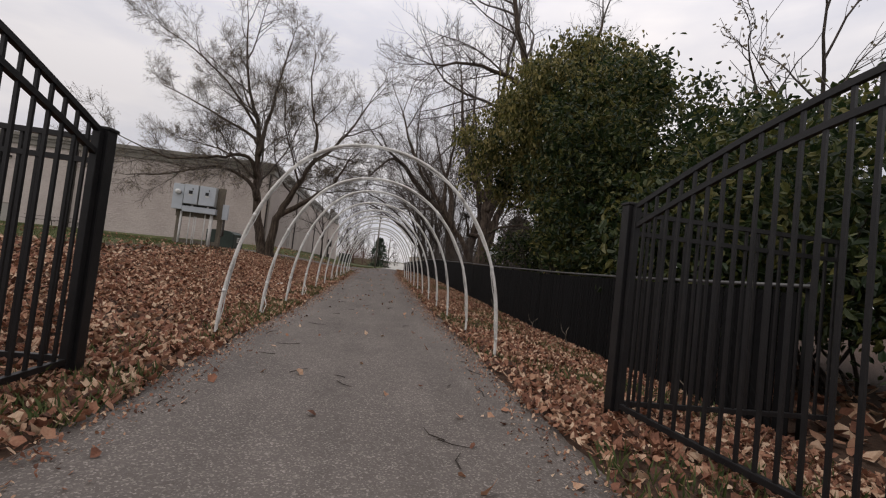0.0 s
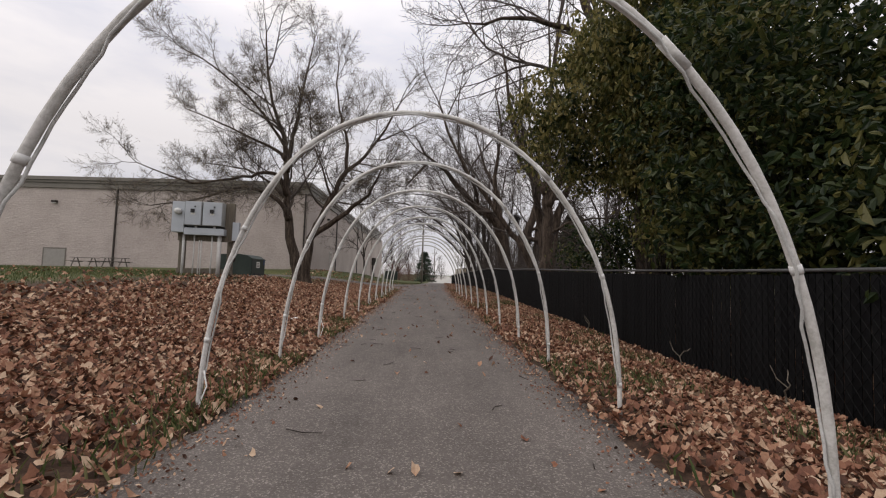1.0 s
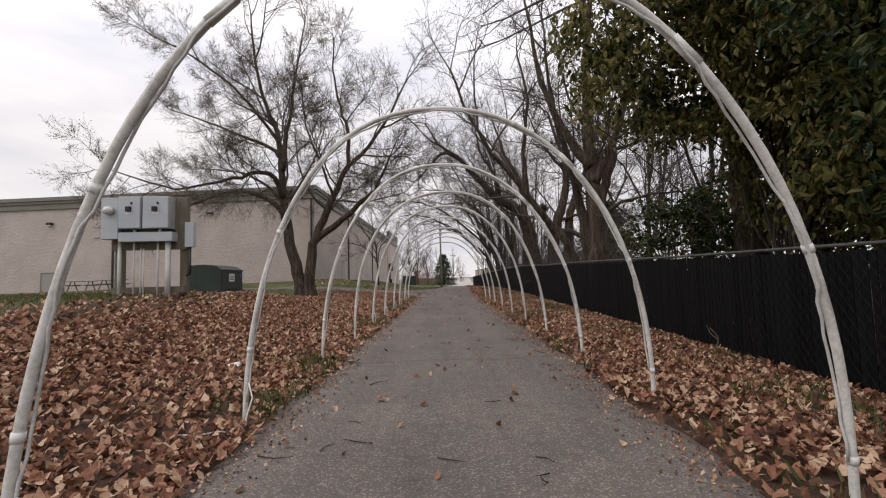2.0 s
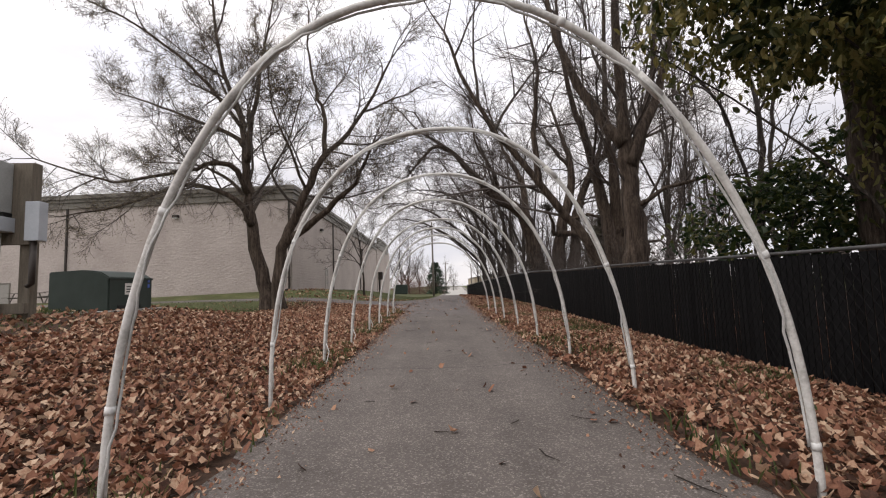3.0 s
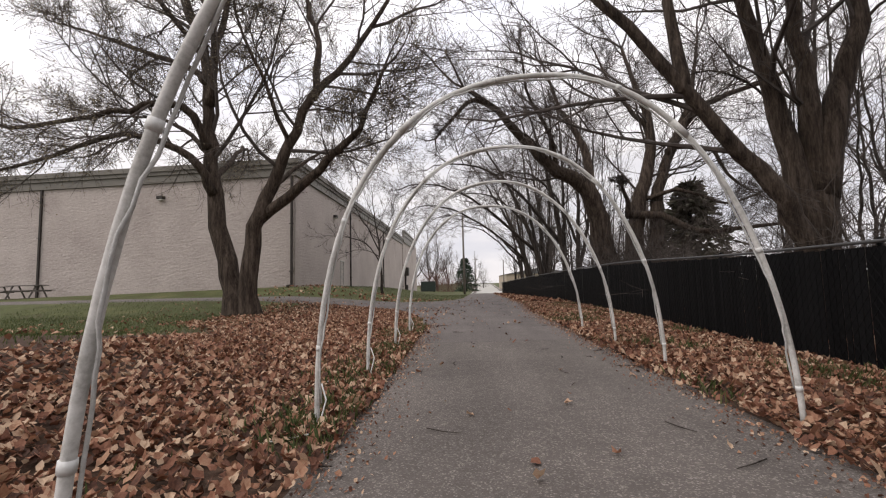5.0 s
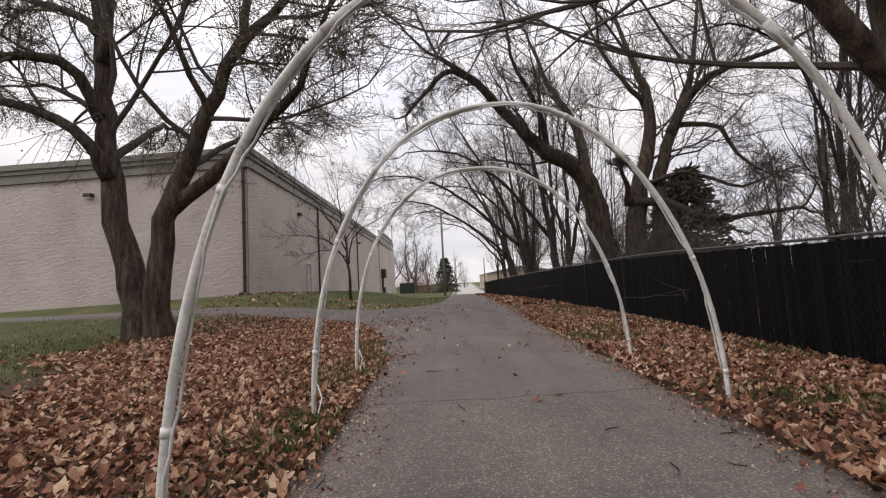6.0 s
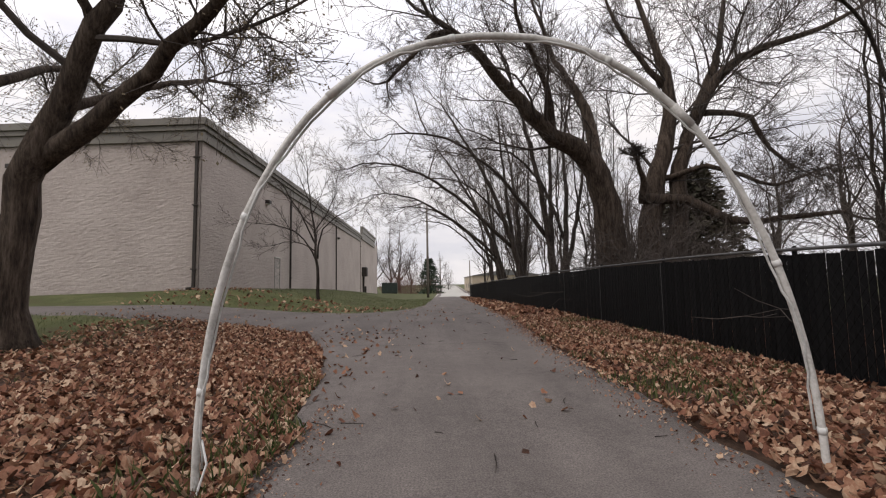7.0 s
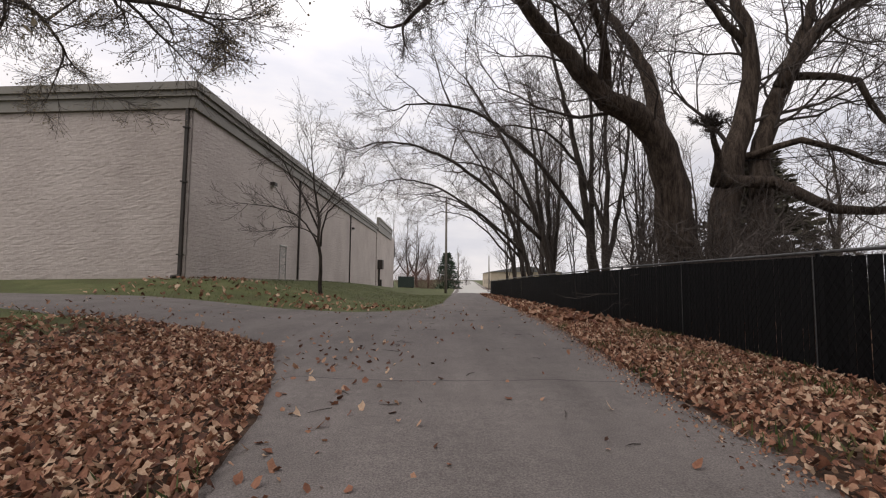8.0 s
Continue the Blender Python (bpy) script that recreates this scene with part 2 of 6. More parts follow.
def asphalt_material():
    """Worn path: stony old asphalt up to a cold joint, finer asphalt past it; transverse cracks."""
    m = bpy.data.materials.new("worn_asphalt")
    m.use_nodes = True
    nt = m.node_tree
    L = nt.links.new
    bsdf = nt.nodes["Principled BSDF"]
    bsdf.inputs["Roughness"].default_value = 0.9
    bsdf.inputs["Specular IOR Level"].default_value = 0.25
    tc = nt.nodes.new("ShaderNodeTexCoord")
    sep = nt.nodes.new("ShaderNodeSeparateXYZ")
    L(tc.outputs["Object"], sep.inputs["Vector"])
    wob = node(nt, "ShaderNodeTexNoise", Scale=1.1, Detail=4.0)
    L(tc.outputs["Object"], wob.inputs["Vector"])
    wy = nt.nodes.new("ShaderNodeMath")
    wy.operation = 'MULTIPLY_ADD'
    wy.inputs[1].default_value = 0.5
    L(wob.outputs["Fac"], wy.inputs[0])
    L(sep.outputs["Y"], wy.inputs[2])
    joint = nt.nodes.new("ShaderNodeMapRange")
    joint.inputs["From Min"].default_value = 23.92
    joint.inputs["From Max"].default_value = 23.98
    L(wy.outputs[0], joint.inputs["Value"])
    stone = node(nt, "ShaderNodeTexVoronoi", Scale=120.0)
    L(tc.outputs["Object"], stone.inputs["Vector"])
    grit = node(nt, "ShaderNodeTexNoise", Scale=95.0, Detail=3.0, Roughness=0.7)
    L(tc.outputs["Object"], grit.inputs["Vector"])
    big = node(nt, "ShaderNodeTexNoise", Scale=0.9, Detail=5.0, Roughness=0.6)
    L(tc.outputs["Object"], big.inputs["Vector"])
    r_old = nt.nodes.new("ShaderNodeValToRGB")
    for e, p, c in zip(r_old.color_ramp.elements, (0.0, 1.0), ((0.112, 0.097, 0.087), (0.27, 0.240, 0.218))):
        e.position, e.color = p, (*c, 1)
    sc = nt.nodes.new("ShaderNodeSeparateColor")
    L(stone.outputs["Color"], sc.inputs["Color"])
    pw = nt.nodes.new("ShaderNodeMath")
    pw.operation = 'POWER'
    pw.inputs[1].default_value = 6.0
    L(sc.outputs[0], pw.inputs[0])
    L(pw.outputs[0], r_old.inputs["Fac"])
    r_new = nt.nodes.new("ShaderNodeValToRGB")
    for e, p, c in zip(r_new.color_ramp.elements, (0.3, 0.7), ((0.072, 0.062, 0.057), (0.20, 0.176, 0.164))):
        e.position, e.color = p, (*c, 1)
    L(grit.outputs["Fac"], r_new.inputs["Fac"])
    mix = nt.nodes.new("ShaderNodeMix")
    mix.data_type = 'RGBA'
    L(joint.outputs["Result"], mix.inputs["Factor"])
    L(r_old.outputs["Color"], mix.inputs["A"])
    L(r_new.outputs["Color"], mix.inputs["B"])
    stain = nt.nodes.new("ShaderNodeMapRange")
    stain.inputs["From Min"].default_value = 0.3
    stain.inputs["From Max"].default_value = 0.7
    stain.inputs["To Min"].default_value = 0.66
    stain.inputs["To Max"].default_value = 1.24
    mid = node(nt, "ShaderNodeTexNoise", Scale=9.0, Detail=9.0, Roughness=0.75)
    L(tc.outputs["Object"], mid.inputs["Vector"])
    streak = nt.nodes.new("ShaderNodeMapping")
    streak.inputs["Scale"].default_value = (2.2, 0.22, 1.0)
    L(tc.outputs["Object"], streak.inputs["Vector"])
    trod = node(nt, "ShaderNodeTexNoise", Scale=1.0, Detail=5.0, Roughness=0.6)
    L(streak.outputs["Vector"], trod.inputs["Vector"])
    sum1 = nt.nodes.new("ShaderNodeMath")
    sum1.operation = 'ADD'
    L(mid.outputs["Fac"], sum1.inputs[0])
    L(trod.outputs["Fac"], sum1.inputs[1])
    sum2 = nt.nodes.new("ShaderNodeMath")
    sum2.operation = 'ADD'
    L(sum1.outputs[0], sum2.inputs[0])
    L(big.outputs["Fac"], sum2.inputs[1])
    third = nt.nodes.new("ShaderNodeMath")
    third.operation = 'DIVIDE'
    third.inputs[1].default_value = 3.0
    L(sum2.outputs[0], third.inputs[0])
    stain.inputs["From Min"].default_value = 0.36
    stain.inputs["From Max"].default_value = 0.64
    L(third.outputs[0], stain.inputs["Value"])
    fac = stain.outputs["Result"]
    for at in (12.55, 15.9, 23.95, 30.2, 36.6):
        d = nt.nodes.new("ShaderNodeMath")
        d.operation = 'SUBTRACT'
        d.inputs[1].default_value = at
        L(wy.outputs[0], d.inputs[0])
        a = nt.nodes.new("ShaderNodeMath")
        a.operation = 'ABSOLUTE'
        L(d.outputs[0], a.inputs[0])
        k = nt.nodes.new("ShaderNodeMapRange")
        k.inputs["From Min"].default_value = 0.004
        k.inputs["From Max"].default_value = 0.014
        k.inputs["To Min"].default_value = 0.35
        L(a.outputs[0], k.inputs["Value"])
        p = nt.nodes.new("ShaderNodeMath")
        p.operation = 'MULTIPLY'
        L(fac, p.inputs[0])
        L(k.outputs["Result"], p.inputs[1])
        fac = p.outputs[0]
    tint = nt.nodes.new("ShaderNodeVectorMath")
    tint.operation = 'SCALE'
    L(mix.outputs["Result"], tint.inputs[0])
    L(fac, tint.inputs["Scale"])
    L(tint.outputs["Vector"], bsdf.inputs["Base Color"])
    bp = node(nt, "ShaderNodeBump", Strength=0.55, Distance=0.006)
    L(stone.outputs["Distance"], bp.inputs["Height"])
    bp2 = node(nt, "ShaderNodeBump", Strength=0.5, Distance=0.004)
    L(grit.outputs["Fac"], bp2.inputs["Height"])
    L(bp.outputs["Normal"], bp2.inputs["Normal"])
    L(bp2.outputs["Normal"], bsdf.inputs["Normal"])
    return m


M_ASPHALT = asphalt_material()


def soil_material():
    """Lawn turf on the flats, brown leaf mould on the bank and along the fence."""
    m = material("turf_and_leaf_mould", [(0.075, 0.050, 0.026), (0.052, 0.062, 0.018), (0.075, 0.085, 0.028), (0.13, 0.11, 0.05)], 0.8, 0.95, bump=0.6, fine=34, distance=0.05)
    nt = m.node_tree
    L = nt.links.new
    bsdf = nt.nodes["Principled BSDF"]
    turf = bsdf.inputs["Base Color"].links[0].from_socket
    tc = nt.nodes.new("ShaderNodeTexCoord")
    sep = nt.nodes.new("ShaderNodeSeparateXYZ")
    L(tc.outputs["Object"], sep.inputs["Vector"])
    wob = node(nt, "ShaderNodeTexNoise", Scale=0.5, Detail=4.0)
    L(tc.outputs["Object"], wob.inputs["Vector"])
    mould = nt.nodes.new("ShaderNodeValToRGB")
    for e, p, c in zip(mould.color_ramp.elements, (0.3, 0.7), ((0.030, 0.018, 0.012), (0.085, 0.048, 0.030))):
        e.position, e.color = p, (*c, 1)
    fine = node(nt, "ShaderNodeTexNoise", Scale=22.0, Detail=5.0, Roughness=0.7)
    L(tc.outputs["Object"], fine.inputs["Vector"])
    L(fine.outputs["Fac"], mould.inputs["Fac"])

    def ramp(sock, lo, hi, amount):
        w = nt.nodes.new("ShaderNodeMath")
        w.operation = 'MULTIPLY_ADD'
        w.inputs[1].default_value = amount
        L(wob.outputs["Fac"], w.inputs[0])
        L(sock, w.inputs[2])
        r = nt.nodes.new("ShaderNodeMapRange")
        r.inputs["From Min"].default_value = lo + amount / 2
        r.inputs["From Max"].default_value = hi + amount / 2
        L(w.outputs[0], r.inputs["Value"])
        return r.outputs["Result"]

    east = ramp(sep.outputs["X"], -7.2, -5.8, 1.4)
    south = ramp(sep.outputs["Y"], 36.0, 34.0, 1.0)
    fence_near = ramp(sep.outputs["X"], 1.0, 1.4, 0.2)
    fence_far = ramp(sep.outputs["X"], 14.0, 11.0, 2.0)
    strip = nt.nodes.new("ShaderNodeMath")
    strip.operation = 'MULTIPLY'
    L(fence_near, strip.inputs[0])
    L(fence_far, strip.inputs[1])
    fence_side = strip.outputs[0]
    both = nt.nodes.new("ShaderNodeMath")
    both.operation = 'MULTIPLY'
    L(east, both.inputs[0])
    L(south, both.inputs[1])
    mx = nt.nodes.new("ShaderNodeMath")
    mx.operation = 'MAXIMUM'
    L(both.outputs[0], mx.inputs[0])
    L(fence_side, mx.inputs[1])
    mix = nt.nodes.new("ShaderNodeMix")
    mix.data_type = 'RGBA'
    L(mx.outputs[0], mix.inputs["Factor"])
    L(turf, mix.inputs["A"])
    L(mould.outputs["Color"], mix.inputs["B"])
    L(mix.outputs["Result"], bsdf.inputs["Base Color"])
    return m


M_SOIL = soil_material()
for m_ in (M_FENCE, M_WIRE):
    m_.node_tree.nodes["Principled BSDF"].inputs["Specular IOR Level"].default_value = 0.12


def let_light_through(m, share):
    """Thin leaves pass part of the light."""
    nt = m.node_tree
    bsdf = nt.nodes["Principled BSDF"]
    out = nt.nodes["Material Output"]
    tr = nt.nodes.new("ShaderNodeBsdfTranslucent")
    nt.links.new(bsdf.inputs["Base Color"].links[0].from_socket, tr.inputs["Color"])
    mx = nt.nodes.new("ShaderNodeMixShader")
    mx.inputs["Fac"].default_value = share
    nt.links.new(bsdf.outputs["BSDF"], mx.inputs[1])
    nt.links.new(tr.outputs["BSDF"], mx.inputs[2])
    nt.links.new(mx.outputs["Shader"], out.inputs["Surface"])


let_light_through(M_LEAF_GREEN, 0.4)
let_light_through(M_GRASS, 0.3)
let_light_through(M_LEAF_OLIVE, 0.4)
let_light_through(M_FALLEN, 0.2)
let_light_through(M_BUD, 0.4)


# ---------------------------------------------------------------- small geometry kit
def smooth(a, b, v):
    t = min(1.0, max(0.0, (v - a) / (b - a)))
    return t * t * (3 - 2 * t)


def profile(pairs, v):
    return float(np.interp(v, [p[0] for p in pairs], [p[1] for p in pairs]))


GRADE = [(-60, -0.3), (0, -0.04), (10, -0.06), (16, 0.03), (20, 0.06), (26, 0.13), (34, 0.18), (44, 0.1), (54, 0.0), (90, -0.5), (130, -0.9), (250, 0.3), (700, 2.0)]


def ground_z(x, y):
    z = profile(GRADE, y)
    if x < -1.5:
        z += 0.70 * smooth(1.7, 6.3, -x) * (1 - smooth(18.5, 26.5, y))
        s = smooth(2.4, 9.5, -x) * (1 - smooth(60, 100, y) * 0.6)
        z += s * (0.08 + 0.40 * smooth(30.5, 34.5, y) + 0.55 * smooth(37.5, 42.5, y))
        z -= 0.024 * max(0.0, -x - 12) * smooth(38, 44, y)
    elif x > 1.7:
        z -= (0.24 - 0.07 * smooth(12, 24, y) - 0.08 * smooth(24, 31, y)) * smooth(1.8, 4.2, x)
    return z


def part(name, bm, material_, parent=None, label="", smooth_faces=False):
    me = bpy.data.meshes.new(name)
    bm.to_mesh(me)
    bm.free()
    return part_mesh(name, me, material_, parent, label, smooth_faces)


def part_mesh(name, me, material_, parent=None, label="", smooth_faces=False):
    if material_ is not None:
        me.materials.append(material_)
    if smooth_faces:
        me.polygons.foreach_set("use_smooth", [True] * len(me.polygons))
    ob = new(name, me)
    if parent is not None:
        ob.parent = parent
    if label:
        ob["label"] = label
    return ob


def thing(name, m, label, category, group="", kind=""):
    ob = new(name)
    ob.empty_display_size = 0.2
    ob.matrix_world = m
    return tagged(ob, label, category, group, kind)


def box(bm, x0, x1, y0, y1, z0, z1, bevel=0.0):
    r = bmesh.ops.create_cube(bm, size=1.0, matrix=Matrix.Translation(((x0 + x1) / 2, (y0 + y1) / 2, (z0 + z1) / 2)) @ Matrix.Diagonal((x1 - x0, y1 - y0, z1 - z0, 1)))
    if bevel:
        edges = {e for v in r["verts"] for e in v.link_edges}
        bmesh.ops.bevel(bm, geom=list(edges), offset=bevel, segments=2, affect='EDGES', profile=0.6)
    return bm


def boxed(x0, x1, y0, y1, z0, z1, bevel=0.0):
    return box(bmesh.new(), x0, x1, y0, y1, z0, z1, bevel)


class Soup:
    """Vertices and faces gathered in plain lists, for tubes and leaves."""

    def __init__(self):
        self.v, self.f = [], []

    def tube(self, pts, radii, sides=6, cap=True):
        base = len(self.v)
        n = len(pts)
        side = None
        for i, p in enumerate(pts):
            d = (pts[min(i + 1, n - 1)] - pts[max(i - 1, 0)])
            d = d.normalized() if d.length > 1e-9 else Vector((0, 0, 1))
            if side is None:
                side = d.orthogonal().normalized()
            else:
                side = side - d * side.dot(d)
                side = side.normalized() if side.length > 1e-6 else d.orthogonal().normalized()
            up = d.cross(side)
            for k in range(sides):
                a = 2 * math.pi * k / sides
                self.v.append(p + (side * math.cos(a) + up * math.sin(a)) * radii[i])
        for i in range(n - 1):
            for k in range(sides):
                k2 = (k + 1) % sides
                a, b = base + i * sides, base + (i + 1) * sides
                self.f.append((a + k, a + k2, b + k2, b + k))
        if cap:
            self.f.append(tuple(base + k for k in range(sides))[::-1])
            self.f.append(tuple(base + (n - 1) * sides + k for k in range(sides)))

    def poly(self, pts, faces):
        b = len(self.v)
        self.v.extend(pts)
        self.f.extend(tuple(b + i for i in f) for f in faces)

    def mesh(self, name):
        me = bpy.data.meshes.new(name)
        me.from_pydata([tuple(v) for v in self.v], [], self.f)
        me.update()
        return me


# ---------------------------------------------------------------- ground and paving
def spread(stops):
    out = []
    for a, b, step in stops:
        out.extend(np.arange(a, b, step))
    out.append(stops[-1][1])
    return out


def ground_sheet():
    xs = spread([(-700, -100, 60), (-100, -30, 7), (-30, -9, 1.5), (-9, 5, 0.3), (5, 20, 1.5), (20, 100, 8), (100, 700, 60)])
    ys = spread([(-400, -40, 40), (-40, -2, 2), (-2, 46, 0.35), (46, 120, 3), (120, 900, 40)])
    sp = Soup()
    for y in ys:
        for x in xs:
            lump = 0.0
            if -9 < x < 5 and -2 < y < 46 and not (-1.35 < x < 1.35):
                lump = 0.03 * noise.noise(Vector((x * 1.3, y * 1.3, 0)))
            sp.v.append(Vector((x, y, ground_z(x, y) + lump)))
    nx = len(xs)
    for j in range(len(ys) - 1):
        for i in range(nx - 1):
            a = j * nx + i
            sp.f.append((a, a + 1, a + nx + 1, a + nx))
    return tagged(part_mesh("ground", sp.mesh("ground"), M_SOIL, smooth_faces=True), "sloping turf ground with leaf mould", "ground", kind="structure")


ground = ground_sheet()

LEFT = [(-40, -1.5), (26, -1.45), (27.5, -1.5)]
RIGHT = [(-40, 1.5), (26, 1.42), (30, 1.55), (36, 2.0), (46, 2.1), (60, 2.5), (72, 3.0), (82, 6.0), (120, 9.0), (400, 22.0)]
NEAR = [(-80, 36.5), (-14, 34.2), (-8, 33.4), (-6, 33.4), (-4.2, 32.8), (-2.9, 31.7), (-2.1, 29.5), (-1.6, 27.5), (-1.45, 26.0)]
FAR = [(-80, 41.5), (-14, 38.4), (-8, 37.7), (-5, 38.0), (-3, 39.2), (-1.45, 41.2)]


def path_left(y):
    return profile([(-40, -1.5), (26, -1.45), (41.2, -1.45), (46, -0.75), (60, -0.3), (120, 1.2), (400, 10.0)], y)


def paving():
    sp = Soup()
    lift = 0.045
    ys = spread([(-40, -2, 2), (-2, 60, 0.2), (60, 400, 8)])
    cols = 12
    for y in ys:
        l, r = path_left(y), profile(RIGHT, y)
        jl = 0.07 * noise.noise(Vector((3.1, y * 1.7, 0))) + 0.04 * noise.noise(Vector((7.7, y * 6, 0)))
        jr = 0.08 * noise.noise(Vector((9.4, y * 1.5, 0))) + 0.04 * noise.noise(Vector((1.2, y * 6, 0)))
        if 26 < y < 41.2:
            jl = 0
        for i in range(cols + 1):
            k = i / cols
            x = l + jl + (r + jr - l - jl) * k
            edge = min(k, 1 - k) * cols
            drop = -0.05 if (edge < 0.5 and not (i == 0 and 26 < y < 41.2)) else 0.0
            z = profile(GRADE, y) + lift + drop + 0.012 * noise.noise(Vector((x * 0.7, y * 0.7, 4)))
            sp.v.append(Vector((x, y, z)))
    for j in range(len(ys) - 1):
        for i in range(cols):
            a = j * (cols + 1) + i
            sp.f.append((a, a + 1, a + cols + 2, a + cols + 1))
    base = len(sp.v)
    xs = spread([(-80, -20, 4), (-20, -1.45, 0.25)])
    rows = 16
    for x in xs:
        a, b = profile(NEAR, x), profile(FAR, x)
        ja = 0.1 * noise.noise(Vector((x * 1.6, 2.2, 0))) if x < -1.6 else 0
        for i in range(rows + 1):
            k = i / rows
            y = a + ja + (b - a - ja) * k
            edge = min(k, 1 - k) * rows
            w = smooth(-4.5, -1.45, x)
            z = max(ground_z(x, y), profile(GRADE, y) - 1) * (1 - w) + profile(GRADE, y) * w
            z += lift - (0.05 if edge < 0.5 else 0.0)
            if x > -1.5 or w > 0.98:
                z = profile(GRADE, y) + lift + 0.012 * noise.noise(Vector((x * 0.7, y * 0.7, 4)))
            sp.v.append(Vector((x, y, z)))
    for j in range(len(xs) - 1):
        for i in range(rows):
            a = base + j * (rows + 1) + i
            sp.f.append((a, a + rows + 1, a + rows + 2, a + 1))
    return tagged(part_mesh("path", sp.mesh("path"), M_ASPHALT, smooth_faces=True), "worn grey asphalt path with cracks and a side road", "path", kind="structure")


path = paving()


def far_road():
    sp = Soup()
    ys = spread([(73, 130, 3), (130, 400, 15)])
    for y in ys:
        for k in range(5):
            l, r = path_left(y) + 0.1, profile(RIGHT, y) - 0.1
            sp.v.append(Vector((l + (r - l) * k / 4, y, profile(GRADE, y) + 0.075 - (0.06 if k in (0, 4) else 0.0))))
    for j in range(len(ys) - 1):
        for i in range(4):
            a = j * 5 + i
            sp.f.append((a, a + 1, a + 6, a + 5))
    return tagged(part_mesh("road", sp.mesh("road"), M_CONC, smooth_faces=True), "pale concrete road past the end of the fence", "road", kind="structure")


road = far_road()


# ---------------------------------------------------------------- hoops over the path
def hoop_points(half, height, lean, n=44, power=2.22):
    pts = []
    for i in range(n + 1):
        a = math.pi * i / n
        c, s = math.cos(a), math.sin(a)
        bend = power - 0.1 if c > 0 else power + 0.13
        x = half * math.copysign(abs(c) ** (2 / bend), c)
        z = height * abs(s) ** (2 / bend)
        pts.append(Vector((x, lean * z * z / height, z)))
    # even out the spacing
    acc = [0.0]
    for p, q in zip(pts, pts[1:]):
        acc.append(acc[-1] + (q - p).length)
    out = []
    for k in range(n + 1):
        d = acc[-1] * k / n
        j = min(n - 1, max(0, int(np.searchsorted(acc, d)) - 1))
        t = (d - acc[j]) / max(1e-6, acc[j + 1] - acc[j])
        out.append(pts[j].lerp(pts[j + 1], min(1, max(0, t))))
    return out


def hoop(y, skew, height, rng, cord):
    z0 = profile(GRADE, y) - 0.06
    zl = ground_z(-1.6, y) - 0.05
    ob = thing("light_hoop", Matrix.Translation((0, y, z0)), "white plastic pipe hoop with clear light rope over the path", "hoop", "hoops over the path")
    lean = rng.uniform(-0.012, 0.012)
    pts = hoop_points(1.6, height + 0.06, lean)
    w1, w2 = rng.uniform(0, 9), rng.uniform(0, 9)
    for i, p in enumerate(pts):
        t = i / (len(pts) - 1)
        p.x += 0.025 * math.sin(t * 9 + w1) * math.sin(math.pi * t)
        p.z += 0.02 * math.sin(t * 11 + w2) * math.sin(math.pi * t)
        p.y += -skew * (t - 0.5)
    s = Soup()
    s.tube(pts, [0.0185] * len(pts), 10)
    part_mesh("pipe", s.mesh("pipe"), M_PVC, ob, smooth_faces=True)
    s = Soup()
    rope = []
    for i in range(2, len(pts) - 2):
        for sub in (0, 0.5):
            p = pts[i].lerp(pts[i + 1], sub)
            d = (pts[i + 1] - pts[i]).normalized()
            inw = Vector((-p.x, 0, 1.0 - p.z)).normalized()
            inw = (inw - d * inw.dot(d)).normalized()
            ph = 0.9 * math.sin(i * 0.9 + w1)
            off = inw * math.cos(ph) + d.cross(inw) * math.sin(ph)
            rope.append(p + off * (0.024 + 0.008 * abs(math.sin((i + sub) * 0.55 + w2))))
    s.tube(rope, [0.0065] * len(rope), 6)
    part_mesh("light_rope", s.mesh("light_rope"), M_ROPE, ob, "clear plastic light rope taped to the pipe", smooth_faces=True)
    for frac in (0.05, 0.19, 0.43, 0.58, 0.81, 0.94):
        i = int(frac * (len(pts) - 2))
        d = (pts[i + 1] - pts[i]).normalized()
        s = Soup()
        s.tube([pts[i] - d * 0.018, pts[i], pts[i] + d * 0.018], [0.0215, 0.0225, 0.0215], 8)
        part_mesh("tape_wrap", s.mesh("tape_wrap"), M_TAPE, ob, smooth_faces=True)
    for frac in (0.335, 0.665):
        i = int(frac * (len(pts) - 2))
        s = Soup()
        s.tube([pts[i], pts[i + 1]], [0.0225, 0.0225], 10)
        part_mesh("coupling", s.mesh("coupling"), M_PVC, ob, smooth_faces=True)
    if cord:
        s = Soup()
        f = pts[-1]
        q = [f + Vector((0.035, -0.01, 0.36)), f + Vector((0.08, -0.05, 0.26)), f + Vector((0.05, -0.09, 0.12)), f + Vector((0.09, -0.16, 0.075))]
        for k in range(5):
            q.append(f + Vector((-0.02 - 0.10 * k + rng.uniform(-.06, .06), -0.22 - 0.05 * k + rng.uniform(-.06, .06), 0.075 + ground_z(f.x - 0.02 - 0.10 * k, y) - ground_z(f.x, y) + rng.uniform(0, .02))))
        fine = [q[int(k / 3)].lerp(q[min(len(q) - 1, int(k / 3) + 1)], (k % 3) / 3) for k in range(3 * (len(q) - 1))]
        s.tube(fine, [0.0055] * len(fine), 5)
        part_mesh("power_cord", s.mesh("power_cord"), M_TAPE, ob, "thin white cord hanging to the leaves", smooth_faces=True)
    return ob


